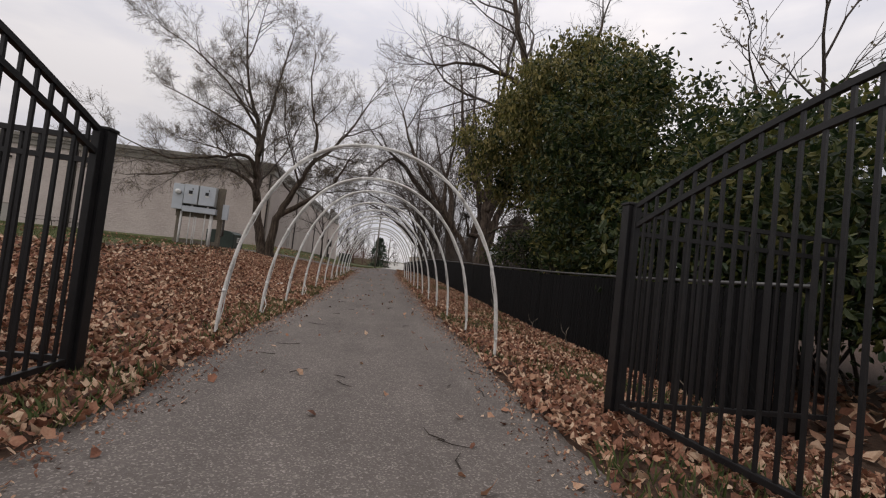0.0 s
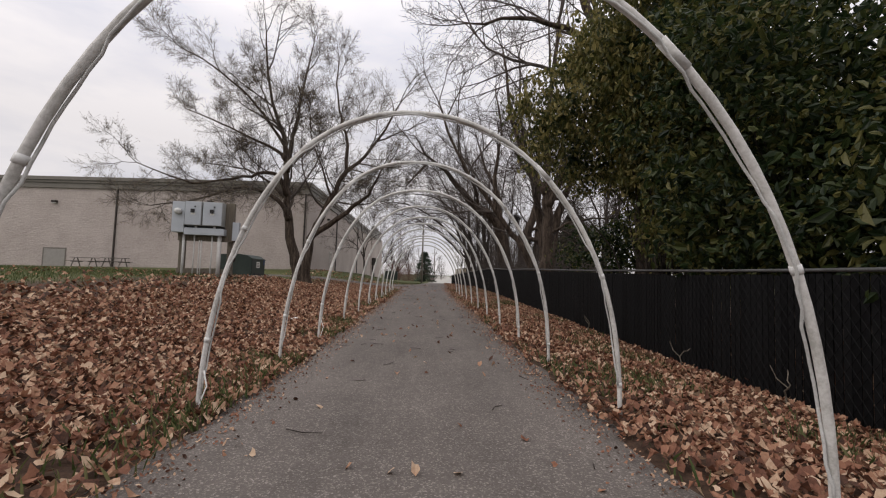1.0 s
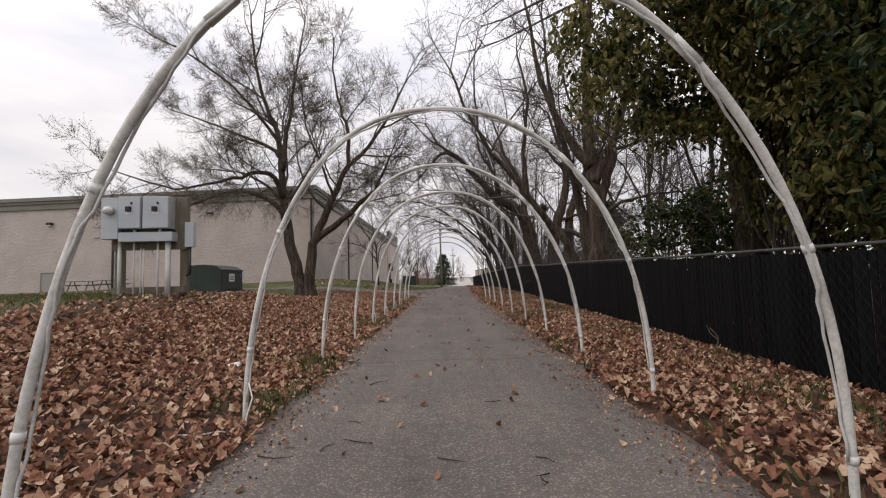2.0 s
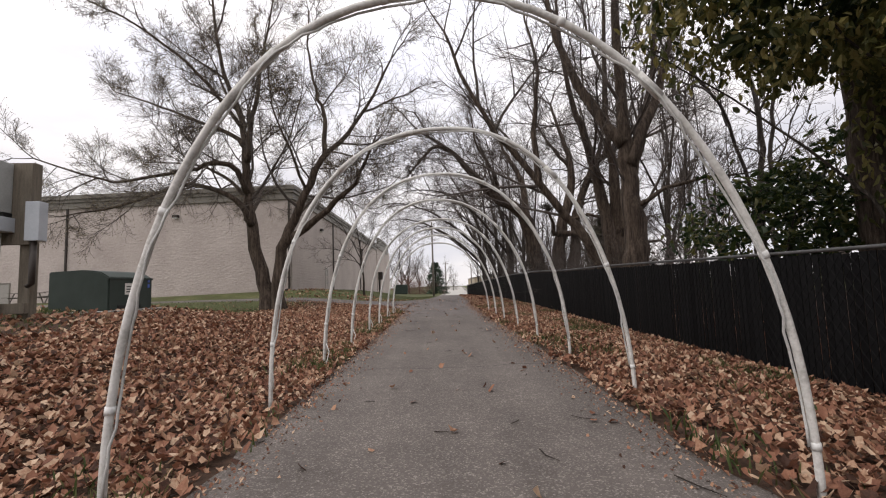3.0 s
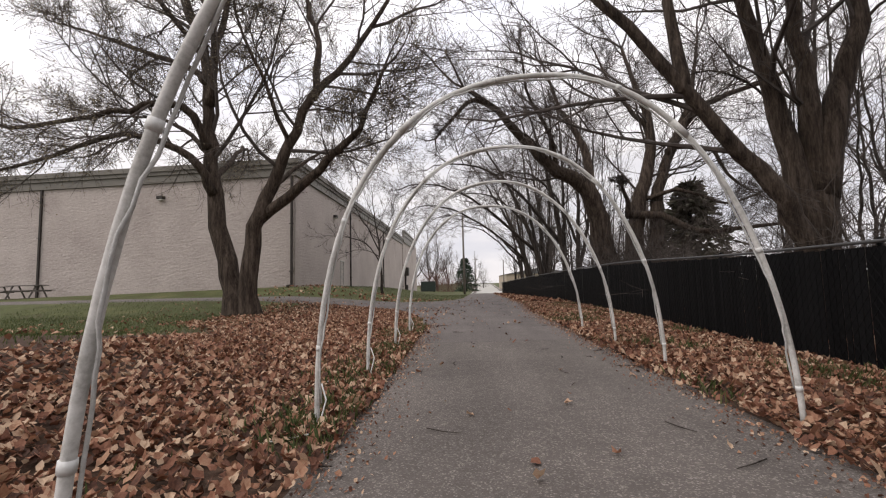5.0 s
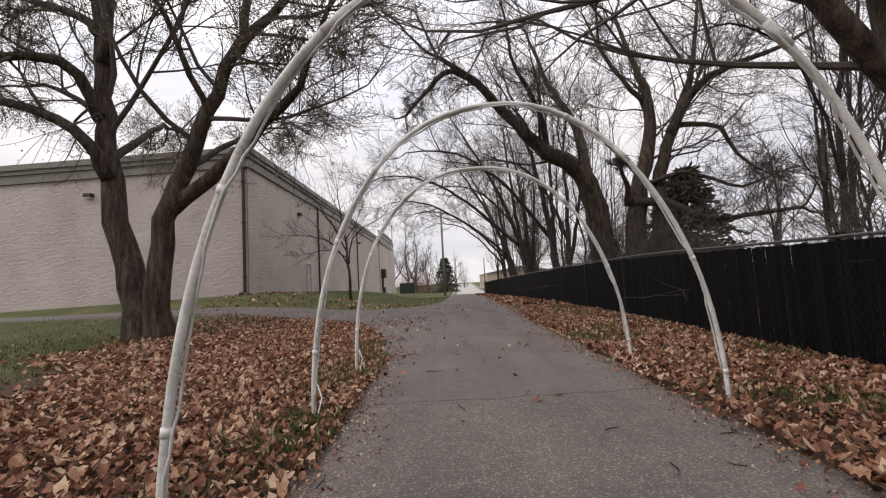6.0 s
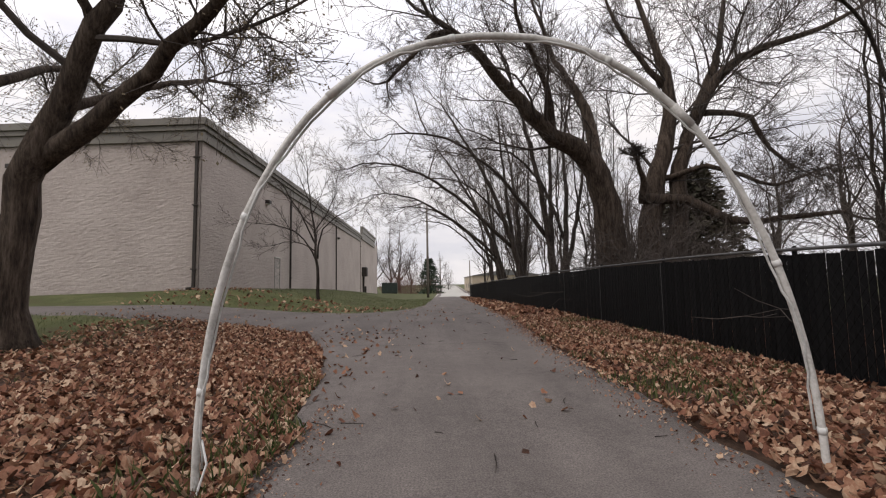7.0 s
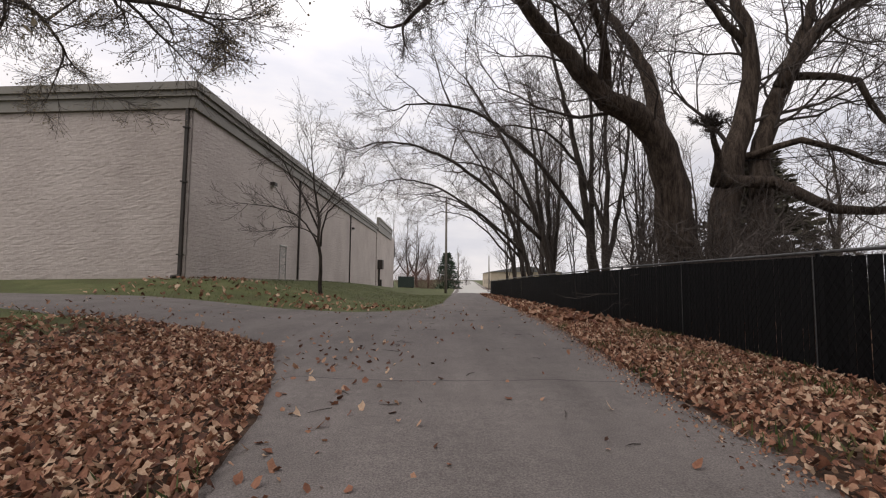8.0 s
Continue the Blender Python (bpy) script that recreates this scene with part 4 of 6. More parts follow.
# the forked maple on the lawn
make_tree("maple", at_ground(-7.39, 30.08), [
    ([(-0.22, 0, 0), (-0.39, 0.05, 1.07), (-0.84, 0.1, 2.68), (-1.1, 0.15, 4.32), (-1.29, 0.2, 5.58), (-1.41, 0.25, 7.29), (-1.69, 0.3, 9.26), (-2.17, 0.35, 10.4), (-2.9, 0.4, 13.0), (-3.2, 0.5, 16.0)], 0.37, 0.04, 0.38),
    ([(0.22, 0, 0), (0.19, -0.06, 1.06), (0.28, -0.11, 2.43), (0.69, -0.17, 3.59), (1.21, -0.22, 4.76), (1.73, -0.28, 5.72), (2.44, -0.33, 7.08), (3.46, -0.39, 8.03), (4.47, -0.44, 9.37), (5.5, -0.5, 11.4)], 0.33, 0.04, 0.42),
    ([(-1.33, 0.2, 7.0), (-1.1, 0.13, 8.71), (-0.93, 0.27, 10.1), (-0.7, 0.4, 12.2), (-0.2, 0.6, 15.5)], 0.17, 0.03, 0.2),
    ([(0.45, -0.1, 3.1), (1.52, -0.24, 3.85), (2.68, -0.48, 4.74), (3.52, -0.72, 5.32), (4.05, -0.96, 5.89), (4.67, -1.2, 7.19)], 0.20, 0.05, 0.45),
    ([(-1.01, 0, 4.0), (-1.21, -0.21, 4.64), (-1.61, -0.43, 5.2), (-2.59, -0.64, 5.62), (-3.65, -0.86, 5.75), (-5.24, -1.07, 5.16), (-6.6, -1.29, 4.67), (-8.3, -1.5, 4.4)], 0.17, 0.025, 0.3),
    ([(-1.25, 0, 5.5), (-1.58, -0.36, 6.54), (-2.17, -0.71, 6.73), (-2.92, -1.07, 6.43), (-4.0, -1.43, 6.15), (-5.59, -1.79, 5.75), (-6.75, -2.14, 5.91), (-8.6, -2.5, 6.6)], 0.15, 0.025, 0.25),
    ([(-1.39, 0.2, 7.7), (-2.26, 0.38, 8.5), (-4.06, 0.75, 9.3), (-6.21, 1.12, 10.3), (-8.45, 1.5, 11.2)], 0.13, 0.025, 0.2),
    ([(2.3, -0.3, 6.85), (2.28, 0.33, 8.86), (1.81, 0.67, 10.4), (1.3, 1.0, 12.6), (1.3, 1.1, 15)], 0.13, 0.03, 0.2),
    ([(-1.55, 0.3, 8.6), (-2.9, -0.8, 10.6), (-4.9, -1.6, 12.4), (-7.2, -2.2, 13.6)], 0.11, 0.025, 0.2),
    ([(-1.8, 0.3, 9.5), (-3.2, 1.4, 11.6), (-4.6, 2.2, 14.5)], 0.09, 0.02, 0.2),
    ([(1.5, -0.25, 5.3), (1.2, -1.0, 6.8), (0.6, -1.6, 8.6), (0.5, -2.0, 10.6)], 0.09, 0.02, 0.25),
    ([(0.85, -0.2, 3.95), (1.1, 1.8, 5.4), (1.3, 4.0, 6.6), (1.2, 6.0, 7.2)], 0.10, 0.02, 0.35),
    ([(-1.1, 0.15, 4.5), (-1.5, 2.2, 6.0), (-2.3, 4.6, 7.0), (-3.6, 7.2, 7.0)], 0.12, 0.02, 0.3),
    ([(-1.2, 0.2, 5.2), (-2.8, 1.2, 6.6), (-5.0, 2.2, 7.6), (-7.6, 3.0, 8.0)], 0.11, 0.02, 0.25),
], spec_of((14, 10, 9), levels=4, thin=0.005, cl=(0.40, 0.5, 0.6), wander=0.15), 11, "large forked maple, nearly bare, grey bark", M_BARK, M_TWIG, 0.75, 0.055, root=0.3)

# sapling by the warehouse
make_tree("sapling", at_ground(-5.5, 42.92, 0.05), [
    ([(0, 0, 0), (-0.06, 0, 1.6), (-0.25, 0, 3.3), (-0.5, 0, 5.0), (-0.6, 0, 6.6)], 0.10, 0.012, 0.34),
    ([(-0.07, 0, 1.8), (-0.9, 0.2, 3.1), (-2.0, 0.3, 3.6), (-3.6, 0.4, 3.8)], 0.05, 0.01, 0.25),
    ([(-0.06, 0, 2.0), (0.2, -0.2, 3.3), (0.9, -0.3, 3.9), (1.8, -0.3, 4.4)], 0.05, 0.01, 0.25),
    ([(-0.17, 0, 2.7), (-1.1, -0.3, 4.6), (-1.8, -0.4, 5.6), (-2.8, -0.5, 6.3)], 0.045, 0.01, 0.25),
    ([(-0.25, 0, 3.2), (0.5, 0.3, 4.6), (0.8, 0.4, 6.1)], 0.035, 0.01, 0.25),
    ([(-0.12, 0, 2.3), (-1.3, 0.8, 2.9), (-2.9, 1.1, 2.7)], 0.035, 0.01, 0.25),
], spec_of((14, 9, 5), levels=3, thin=0.005, cl=(0.42, 0.5, 0.5)), 12, "young bare tree on the lawn strip", M_BARK2, M_TWIG)

# big old trees behind the fence
make_tree("old_tree", at_ground(7.3, 39.0), [
    ([(-0.2, 0, 0), (-0.5, 0, 1.34), (-0.88, -0.22, 2.68), (-1.13, -0.44, 4.18), (-1.57, -0.67, 5.47), (-2.39, -0.89, 6.16), (-3.39, -1.11, 6.64), (-4.35, -1.33, 7.66), (-5.46, -1.56, 8.84), (-6.3, -1.78, 9.7), (-7.6, -2, 10.5)], 0.72, 0.08, 0.4),
    ([(0.5, 0, 0), (0.62, 0.05, 1.7), (0.8, 0.1, 3.3), (1.22, 0.2, 5.34), (1.89, 0.3, 7.44), (1.95, 0.4, 9.61), (1.54, 0.5, 10.97), (0.9, 0.6, 13.5)], 0.62, 0.07, 0.4),
    ([(1.5, 0.1, 0), (1.7, 0.1, 2.0), (1.9, 0.1, 3.6), (2.15, 0.2, 5.75), (3.04, 0.3, 7.87), (3.84, 0.4, 9.63), (4.31, 0.5, 11.0), (4.9, 0.6, 14)], 0.50, 0.06, 0.4),
    ([(2.8, 0.2, 7.5), (3.68, -0.33, 9.2), (5.05, -0.67, 10.0), (7.49, -1.0, 10.8), (9.5, -1.2, 12)], 0.26, 0.04, 0.3),
    ([(-1.45, -0.5, 5.4), (-1.43, 0.2, 7.79), (-1.93, 0.4, 9.14), (-2.55, 0.6, 10.5), (-3.3, 0.8, 13)], 0.28, 0.05, 0.3),
    ([(-6.1, -1.7, 9.5), (-7.2, -2.0, 9.9), (-8.1, -2.2, 9.0), (-9.0, -2.5, 7.9)], 0.16, 0.05, 0.2),
    ([(0.6, -0.1, 4.4), (1.98, -0.6, 4.21), (3.0, -0.9, 3.57), (3.96, -1.2, 3.33), (5.05, -1.6, 3.45), (6.5, -2.0, 3.5)], 0.22, 0.07, 0.35),
    ([(3.1, 0.3, 7.9), (4.57, -0.33, 7.51), (5.17, -0.67, 6.0), (5.95, -1.0, 5.24)], 0.14, 0.04, 0.3),
    ([(0.5, 0, 4.3), (0.3, -0.5, 5.2), (-0.1, -0.7, 5.9)], 0.17, 0.05, 0.7),
    ([(1.3, 0.2, 5.2), (2.8, -0.8, 5.4), (4.6, -1.2, 4.6), (6.6, -1.6, 5.2)], 0.13, 0.03, 0.25),
    ([(-3.2, -1.05, 6.6), (-3.7, -2.0, 8.2), (-4.7, -3.0, 9.6), (-5.2, -3.8, 11.5)], 0.15, 0.03, 0.25),
    ([(1.9, 0.4, 9.0), (0.3, 0.3, 11), (-0.8, 0.2, 13.5)], 0.15, 0.03, 0.25),
], spec_of((18, 10, 8), levels=4, thin=0.005, cl=(0.38, 0.5, 0.6), wander=0.18), 21, "huge old tree with a leaning limb, bare, behind the fence", M_BARK, M_TWIG, root=0.45)

make_tree("old_tree", at_ground(5.2, 22.0), [
    ([(0, 0, 0), (0.06, 0, 1.16), (0.08, 0.03, 2.3), (0.07, 0.1, 3.76), (0, 0.13, 5.2), (0.1, 0.3, 8), (0.5, 0.4, 13)], 0.46, 0.07, 0.4),
    ([(0.05, 0.1, 4.4), (1.0, 0.2, 6.2), (1.9, 0.4, 9)], 0.22, 0.05, 0.3),
    ([(0, 0.1, 5.0), (-0.9, 0.5, 6.6), (-1.5, 1.0, 9.0), (-1.9, 1.2, 12)], 0.2, 0.04, 0.3),
    ([(0.05, 0, 3.2), (1.3, -0.4, 3.8), (2.8, -0.7, 3.9)], 0.08, 0.02, 0.3),
], spec_of((9, 7, 6), levels=4, thin=0.005), 22, "tall bare tree with rough bark and dead vines, behind the fence", M_BARK, M_TWIG, root=0.3)

make_tree("old_tree", at_ground(6.3, 25.5), [
    ([(-0.15, 0, 0), (-0.2, 0, 1.41), (-0.2, 0.04, 2.44), (-0.35, 0.13, 3.7), (-0.65, 0.15, 5.3), (-1.0, 0.17, 6.8), (-1.35, 0.21, 8.2), (-1.6, 0.3, 12)], 0.36, 0.05, 0.45),
    ([(0.1, 0, 0), (0.0, 0, 1.6), (0.05, 0, 3.2), (-0.05, 0, 5.2), (-0.15, 0, 7), (0.1, 0.1, 12)], 0.38, 0.05, 0.45),
    ([(0.08, 0, 2.7), (0.4, -0.1, 4.3), (0.85, -0.15, 5.7), (1.1, -0.2, 6.9), (1.6, -0.25, 9), (1.8, -0.3, 12)], 0.28, 0.05, 0.4),
], spec_of((9, 7, 6, 4), levels=4, thin=0.005), 23, "bare multi-stemmed tree behind the fence", M_BARK, M_TWIG, root=0.3)

make_tree("old_tree", at_ground(5.2, 24.3), [
    ([(0.1, 0, 0), (0.0, 0, 1.5), (-0.45, 0, 2.6), (-1.2, 0, 3.5), (-2.6, 0, 5.4), (-3.9, -0.1, 7.3), (-4.8, -0.2, 9.6)], 0.24, 0.04, 0.45),
    ([(-1.9, 0, 4.4), (-1.9, 0.3, 6.2), (-1.6, 0.5, 8.4), (-1.9, 0.8, 11)], 0.13, 0.03, 0.3),
], spec_of((9, 7, 6, 4), levels=4, thin=0.005), 24, "bare tree leaning out over the fence", M_BARK, M_TWIG, root=0.25)

STEMS = [(6.0, 44.5, -1.4, 0.24, 32), (5.6, 49.5, -2.8, 0.26, 33), (6.2, 53.0, -0.6, 0.22, 34), (6.0, 57.5, -3.2, 0.26, 35), (6.4, 63.0, -2.2, 0.24, 36), (6.8, 71.0, -1.6, 0.24, 37), (12.5, 34.0, 0.8, 0.15, 38), (10.8, 25.0, 0.5, 0.14, 43), (7.2, 47.0, 0.4, 0.22, 40)]
for x, y, tilt, r, seed in STEMS:
    q = random.Random(seed)
    far = y > 50
    make_tree("bare_tree", at_ground(x, y), [
        ([(0, 0, 0), (tilt * 0.18, 0, 2.6), (tilt * 0.55, q.uniform(-.4, .4), 6.0), (tilt * 1.1, q.uniform(-.8, .8), 9.5), (tilt * 1.8, q.uniform(-1, 1), 13)], r, 0.04, 0.4),
        ([(tilt * 0.1, 0, 1.6), (tilt * 0.5 + 0.6, 0.3, 4.5), (tilt * 0.8 + 1.1, 0.4, 8.0), (tilt + 1.4, 0.6, 12)], r * 0.75, 0.04, 0.35),
        ([(tilt * 0.3, 0, 3.6), (tilt * 0.9 - 1.4, -0.5, 6.4), (tilt * 1.3 - 3.2, -1.0, 8.2), (tilt * 1.5 - 5.2, -1.4, 8.6), (tilt * 1.5 - 6.6, -1.6, 8.2)], r * 0.5, 0.02, 0.22),
    ], spec_of((10, 8, 6, 5), levels=4, wander=0.16, thin=0.005 if not far else 0.006, cl=(0.38, 0.5, 0.55, 0.6)), seed, "bare tree stems behind the fence, reaching over the path", M_BARK2, M_TWIG, leaf_share=0.25 if tilt < -2 else 0.0, group="trees behind the fence")

# slender upright trees that fill the belt behind the fence
slim = []
for k, seed in enumerate((91, 92, 93)):
    q = random.Random(seed)
    x, y = ((7.6, 44.5), (12.4, 31.0), (8.6, 46.0))[k]
    lean = q.uniform(-0.8, 0.5)
    slim.append(make_tree("slender_tree", at_ground(x, y), [
        ([(0, 0, 0), (lean * .2, q.uniform(-.2, .2), 3), (lean * .6, q.uniform(-.3, .3), 6), (lean, q.uniform(-.5, .5), 10.5)], 0.085, 0.015, 0.22),
        ([(lean * .1, 0, 1.5), (lean * .3 + 0.7, 0.2, 4.2), (lean * .5 + 1.0, 0.3, 8.5)], 0.06, 0.012, 0.2),
    ], spec_of((12, 8, 5), levels=3, thin=0.0045, cl=(0.34, 0.5, 0.5), angle=32, wander=0.14), seed, "slender bare tree in the belt behind the fence", M_BARK2, M_TWIG, group="slender trees behind the fence"))
q = random.Random(94)
for k in range(24):
    y = 43 + 34 * ((k + q.random()) / 18) if k < 18 else q.uniform(27, 41)
    x = q.uniform(5.2, 11.0) if k < 18 else q.uniform(11.5, 18)
    copy_thing(slim[k % 3], Matrix.Translation(at_ground(x, y)) @ Matrix.Rotation(q.uniform(0, 6.28), 4, 'Z') @ Matrix.Scale(q.uniform(0.8, 1.25), 4))


def twig_thicket(name, x0, x1, y0, y1, count, height, seed, label, mat, category="brush"):
    rng = random.Random(seed)
    s = Soup()
    cx, cy = (x0 + x1) / 2, (y0 + y1) / 2
    ob = thing(name, Matrix.Translation((cx, cy, ground_z(cx, cy))), label, category)
    for _ in range(count):
        x, y = rng.uniform(x0, x1), rng.uniform(y0, y1)
        p = Vector((x - cx, y - cy, -0.1))
        d = Vector((rng.gauss(0, .35), rng.gauss(0, .35), 1)).normalized()
        pts = [p]
        l = height * rng.uniform(0.45, 1.1)
        for k in range(6):
            d = (d + Vector((rng.gauss(0, .22), rng.gauss(0, .22), -0.05 * k))).normalized()
            pts.append(pts[-1] + d * l / 6)
        r = rng.uniform(0.006, 0.016)
        s.tube(pts, [r * (1 - 0.13 * k) for k in range(7)], 3, cap=False)
        for k in range(2, 7):
            for _ in range(2):
                e = (d + Vector((rng.gauss(0, .8), rng.gauss(0, .8), rng.gauss(.1, .5)))).normalized()
                q = pts[k]
                m = q + e * l * 0.1
                s.tube([q, m, m + (e + Vector((0, 0, .2))).normalized() * l * 0.1], [r * 0.5, r * 0.4, r * 0.25], 3, cap=False)
    tagged(part_mesh("tangle", s.mesh("tangle"), mat, ob), kind="stuff")
    return ob


# ---------------------------------------------------------------- evergreen shrubs hanging over the fence
def leaf_cloud(ellipsoids, rng, clumps, per, size, droop, fill=0.55):
    s = Soup()
    for cx, cy, cz, rx, ry, rz in ellipsoids:
        for _ in range(int(clumps * rx * ry * rz / 12)):
            while True:
                u = Vector((rng.uniform(-1, 1), rng.uniform(-1, 1), rng.uniform(-1, 1)))
                if fill < u.length < 1.0:
                    break
            c = Vector((cx + u.x * rx, cy + u.y * ry, cz + u.z * rz))
            spread_ = rng.uniform(0.12, 0.30)
            for _ in range(per):
                p = c + Vector((rng.gauss(0, spread_), rng.gauss(0, spread_), rng.gauss(0, spread_ * 0.8)))
                ax = Vector((rng.gauss(0, 1), rng.gauss(0, 1), rng.gauss(-droop, .7))).normalized()
                w = ax.orthogonal().normalized()
                w.rotate(Matrix.Rotation(rng.uniform(0, 6.28), 3, ax))
                l = size * rng.uniform(0.6, 1.25)
                nrm = ax.cross(w) * l * 0.10
                b = l * 0.24
                s.poly([p, p + ax * l * .3 + w * b + nrm, p + ax * l * .7 + w * b * .8 + nrm, p + ax * l - nrm, p + ax * l * .7 - w * b * .8 + nrm, p + ax * l * .3 - w * b + nrm],
                       [(0, 1, 2, 3), (0, 3, 4, 5)])
    return s


def shrub(base, ellipsoids, seed, label, clumps, size=0.15, mat=None, droop=0.7):
    rng = random.Random(seed)
    ob = thing("evergreen_shrub", Matrix.Translation(base), label, "shrub", "evergreen shrubs behind the fence")
    wood = Soup()
    bx, by, bz = base
    rel = [(a - bx, b - by, c - bz, d, e, f) for a, b, c, d, e, f in ellipsoids]
    for cx, cy, cz, rx, ry, rz in rel:
        for _ in range(7):
            tip = Vector((cx + rng.uniform(-.8, .8) * rx, cy + rng.uniform(-.8, .8) * ry, cz + rng.uniform(-.3, .9) * rz))
            st = Vector((rng.gauss(0, .3), rng.gauss(0, .3), 0))
            pts = curve_through([st, Vector((tip.x * 0.35, tip.y * 0.35, tip.z * 0.5)), tip], 7, 0.06, rng)
            wood.tube(pts, [0.035 * (1 - 0.12 * k) for k in range(8)], 5, cap=False)
    tagged(part_mesh("framework", wood.mesh("framework"), M_BARK2, ob), kind="stuff")
    # core leaves stay dark green: the olive shrub's inner shade is in their colour
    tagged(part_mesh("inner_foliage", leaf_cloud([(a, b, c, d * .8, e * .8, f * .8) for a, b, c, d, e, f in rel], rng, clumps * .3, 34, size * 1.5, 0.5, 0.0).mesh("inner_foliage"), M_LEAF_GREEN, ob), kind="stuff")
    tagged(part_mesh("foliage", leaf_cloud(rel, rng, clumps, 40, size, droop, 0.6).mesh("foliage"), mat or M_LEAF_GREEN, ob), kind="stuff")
    return ob


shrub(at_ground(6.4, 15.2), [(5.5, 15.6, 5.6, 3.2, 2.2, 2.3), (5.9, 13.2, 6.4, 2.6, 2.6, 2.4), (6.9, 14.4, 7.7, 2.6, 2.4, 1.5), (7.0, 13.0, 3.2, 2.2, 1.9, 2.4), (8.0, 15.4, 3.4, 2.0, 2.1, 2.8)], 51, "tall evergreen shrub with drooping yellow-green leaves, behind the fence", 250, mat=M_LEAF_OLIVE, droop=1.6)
shrub(at_ground(6.6, 10.4), [(6.2, 10.6, 4.0, 2.7, 2.5, 3.2), (5.4, 10.0, 2.4, 1.5, 2.2, 1.7), (7.6, 9.0, 3.4, 2.3, 2.4, 2.1)], 52, "dense dark evergreen shrub leaning over the fence", 170)
shrub(at_ground(6.9, 5.8), [(6.7, 5.9, 2.4, 2.3, 2.6, 2.1), (5.3, 6.8, 1.9, 1.2, 2.0, 1.5)], 53, "broad evergreen shrub with glossy dark leaves, behind the fence", 230)
make_tree("old_tree", at_ground(7.2, 17.4), [
    ([(0, 0, 0), (0, 0, 3), (-0.1, 0, 6), (-1.0, 0, 8.6), (-2.2, 0.1, 11), (-3.0, 0.2, 14)], 0.42, 0.07, 0.5),
    ([(-0.1, 0, 6.2), (0.7, 0.2, 9), (1.4, 0.3, 13)], 0.26, 0.05, 0.3),
    ([(-0.9, 0, 8.2), (-2.6, -0.6, 9.2), (-4.4, -0.9, 9.4), (-6.0, -1.2, 9.0)], 0.14, 0.03, 0.3),
], spec_of((9, 7, 6), levels=4, thin=0.005), 25, "tall bare tree rising out of the evergreen shrubs", M_BARK, M_TWIG, root=0.3)
make_tree("bare_tree", at_ground(9.3, 8.4), [
    ([(0, 0, 0), (0.1, 0, 2.5), (-0.1, 0, 4.4), (0.3, 0, 6.2), (0.2, 0, 9.0)], 0.13, 0.02, 0.4),
    ([(0, 0, 3.6), (0.9, -0.3, 5.0), (1.3, -0.7, 6.6), (2.6, -1.2, 7.6)], 0.08, 0.015, 0.25),
    ([(0.05, 0, 4.6), (-0.9, 0.2, 5.6), (-1.5, 0.2, 7.4)], 0.06, 0.015, 0.25),
    ([(0.8, -0.3, 4.8), (2.0, -0.9, 5.2), (3.4, -1.4, 5.6)], 0.05, 0.012, 0.25),
], spec_of((8, 6, 4), levels=3, thin=0.006, cl=(0.45, 0.5, 0.5), wander=0.2), 47, "thin dark bare tree with a few leaves, behind the shrubs", M_BARK2, M_TWIG, leaf_share=0.5, leaf_size=0.11, group="trees behind the fence")
shrub(at_ground(7.6, 1.6), [(7.4, 1.9, 1.9, 2.6, 2.6, 1.9), (5.4, 2.2, 1.3, 1.2, 1.6, 1.3)], 54, "low evergreen shrub behind the picket fence", 200)
shrub(at_ground(6.2, 18.8), [(6.2, 18.6, 1.9, 1.7, 1.3, 1.2), (7.8, 18.2, 2.2, 1.6, 1.4, 1.5)], 55, "low laurel-like shrub showing above the fence", 190)
shrub(at_ground(10.5, 11.0), [(10.5, 12.0, 3.2, 2.4, 6.5, 3.4), (10.5, 4.0, 2.4, 2.4, 4.5, 2.6)], 56, "deep bank of dark evergreen foliage", 60, 0.26)
twig_thicket("brush", 5.8, 8.0, 23.6, 28.5, 300, 2.9, 64, "dense brown brush and dead vines round the tree stems", M_TWIG)
twig_thicket("brush", 5.6, 10.0, 19.5, 36.0, 330, 3.0, 61, "tangled brown leafless brush behind the fence", M_TWIG)
twig_thicket("brush", 5.5, 9.5, 41.0, 62.0, 240, 2.6, 62, "tangled brown leafless brush behind the fence", M_TWIG)


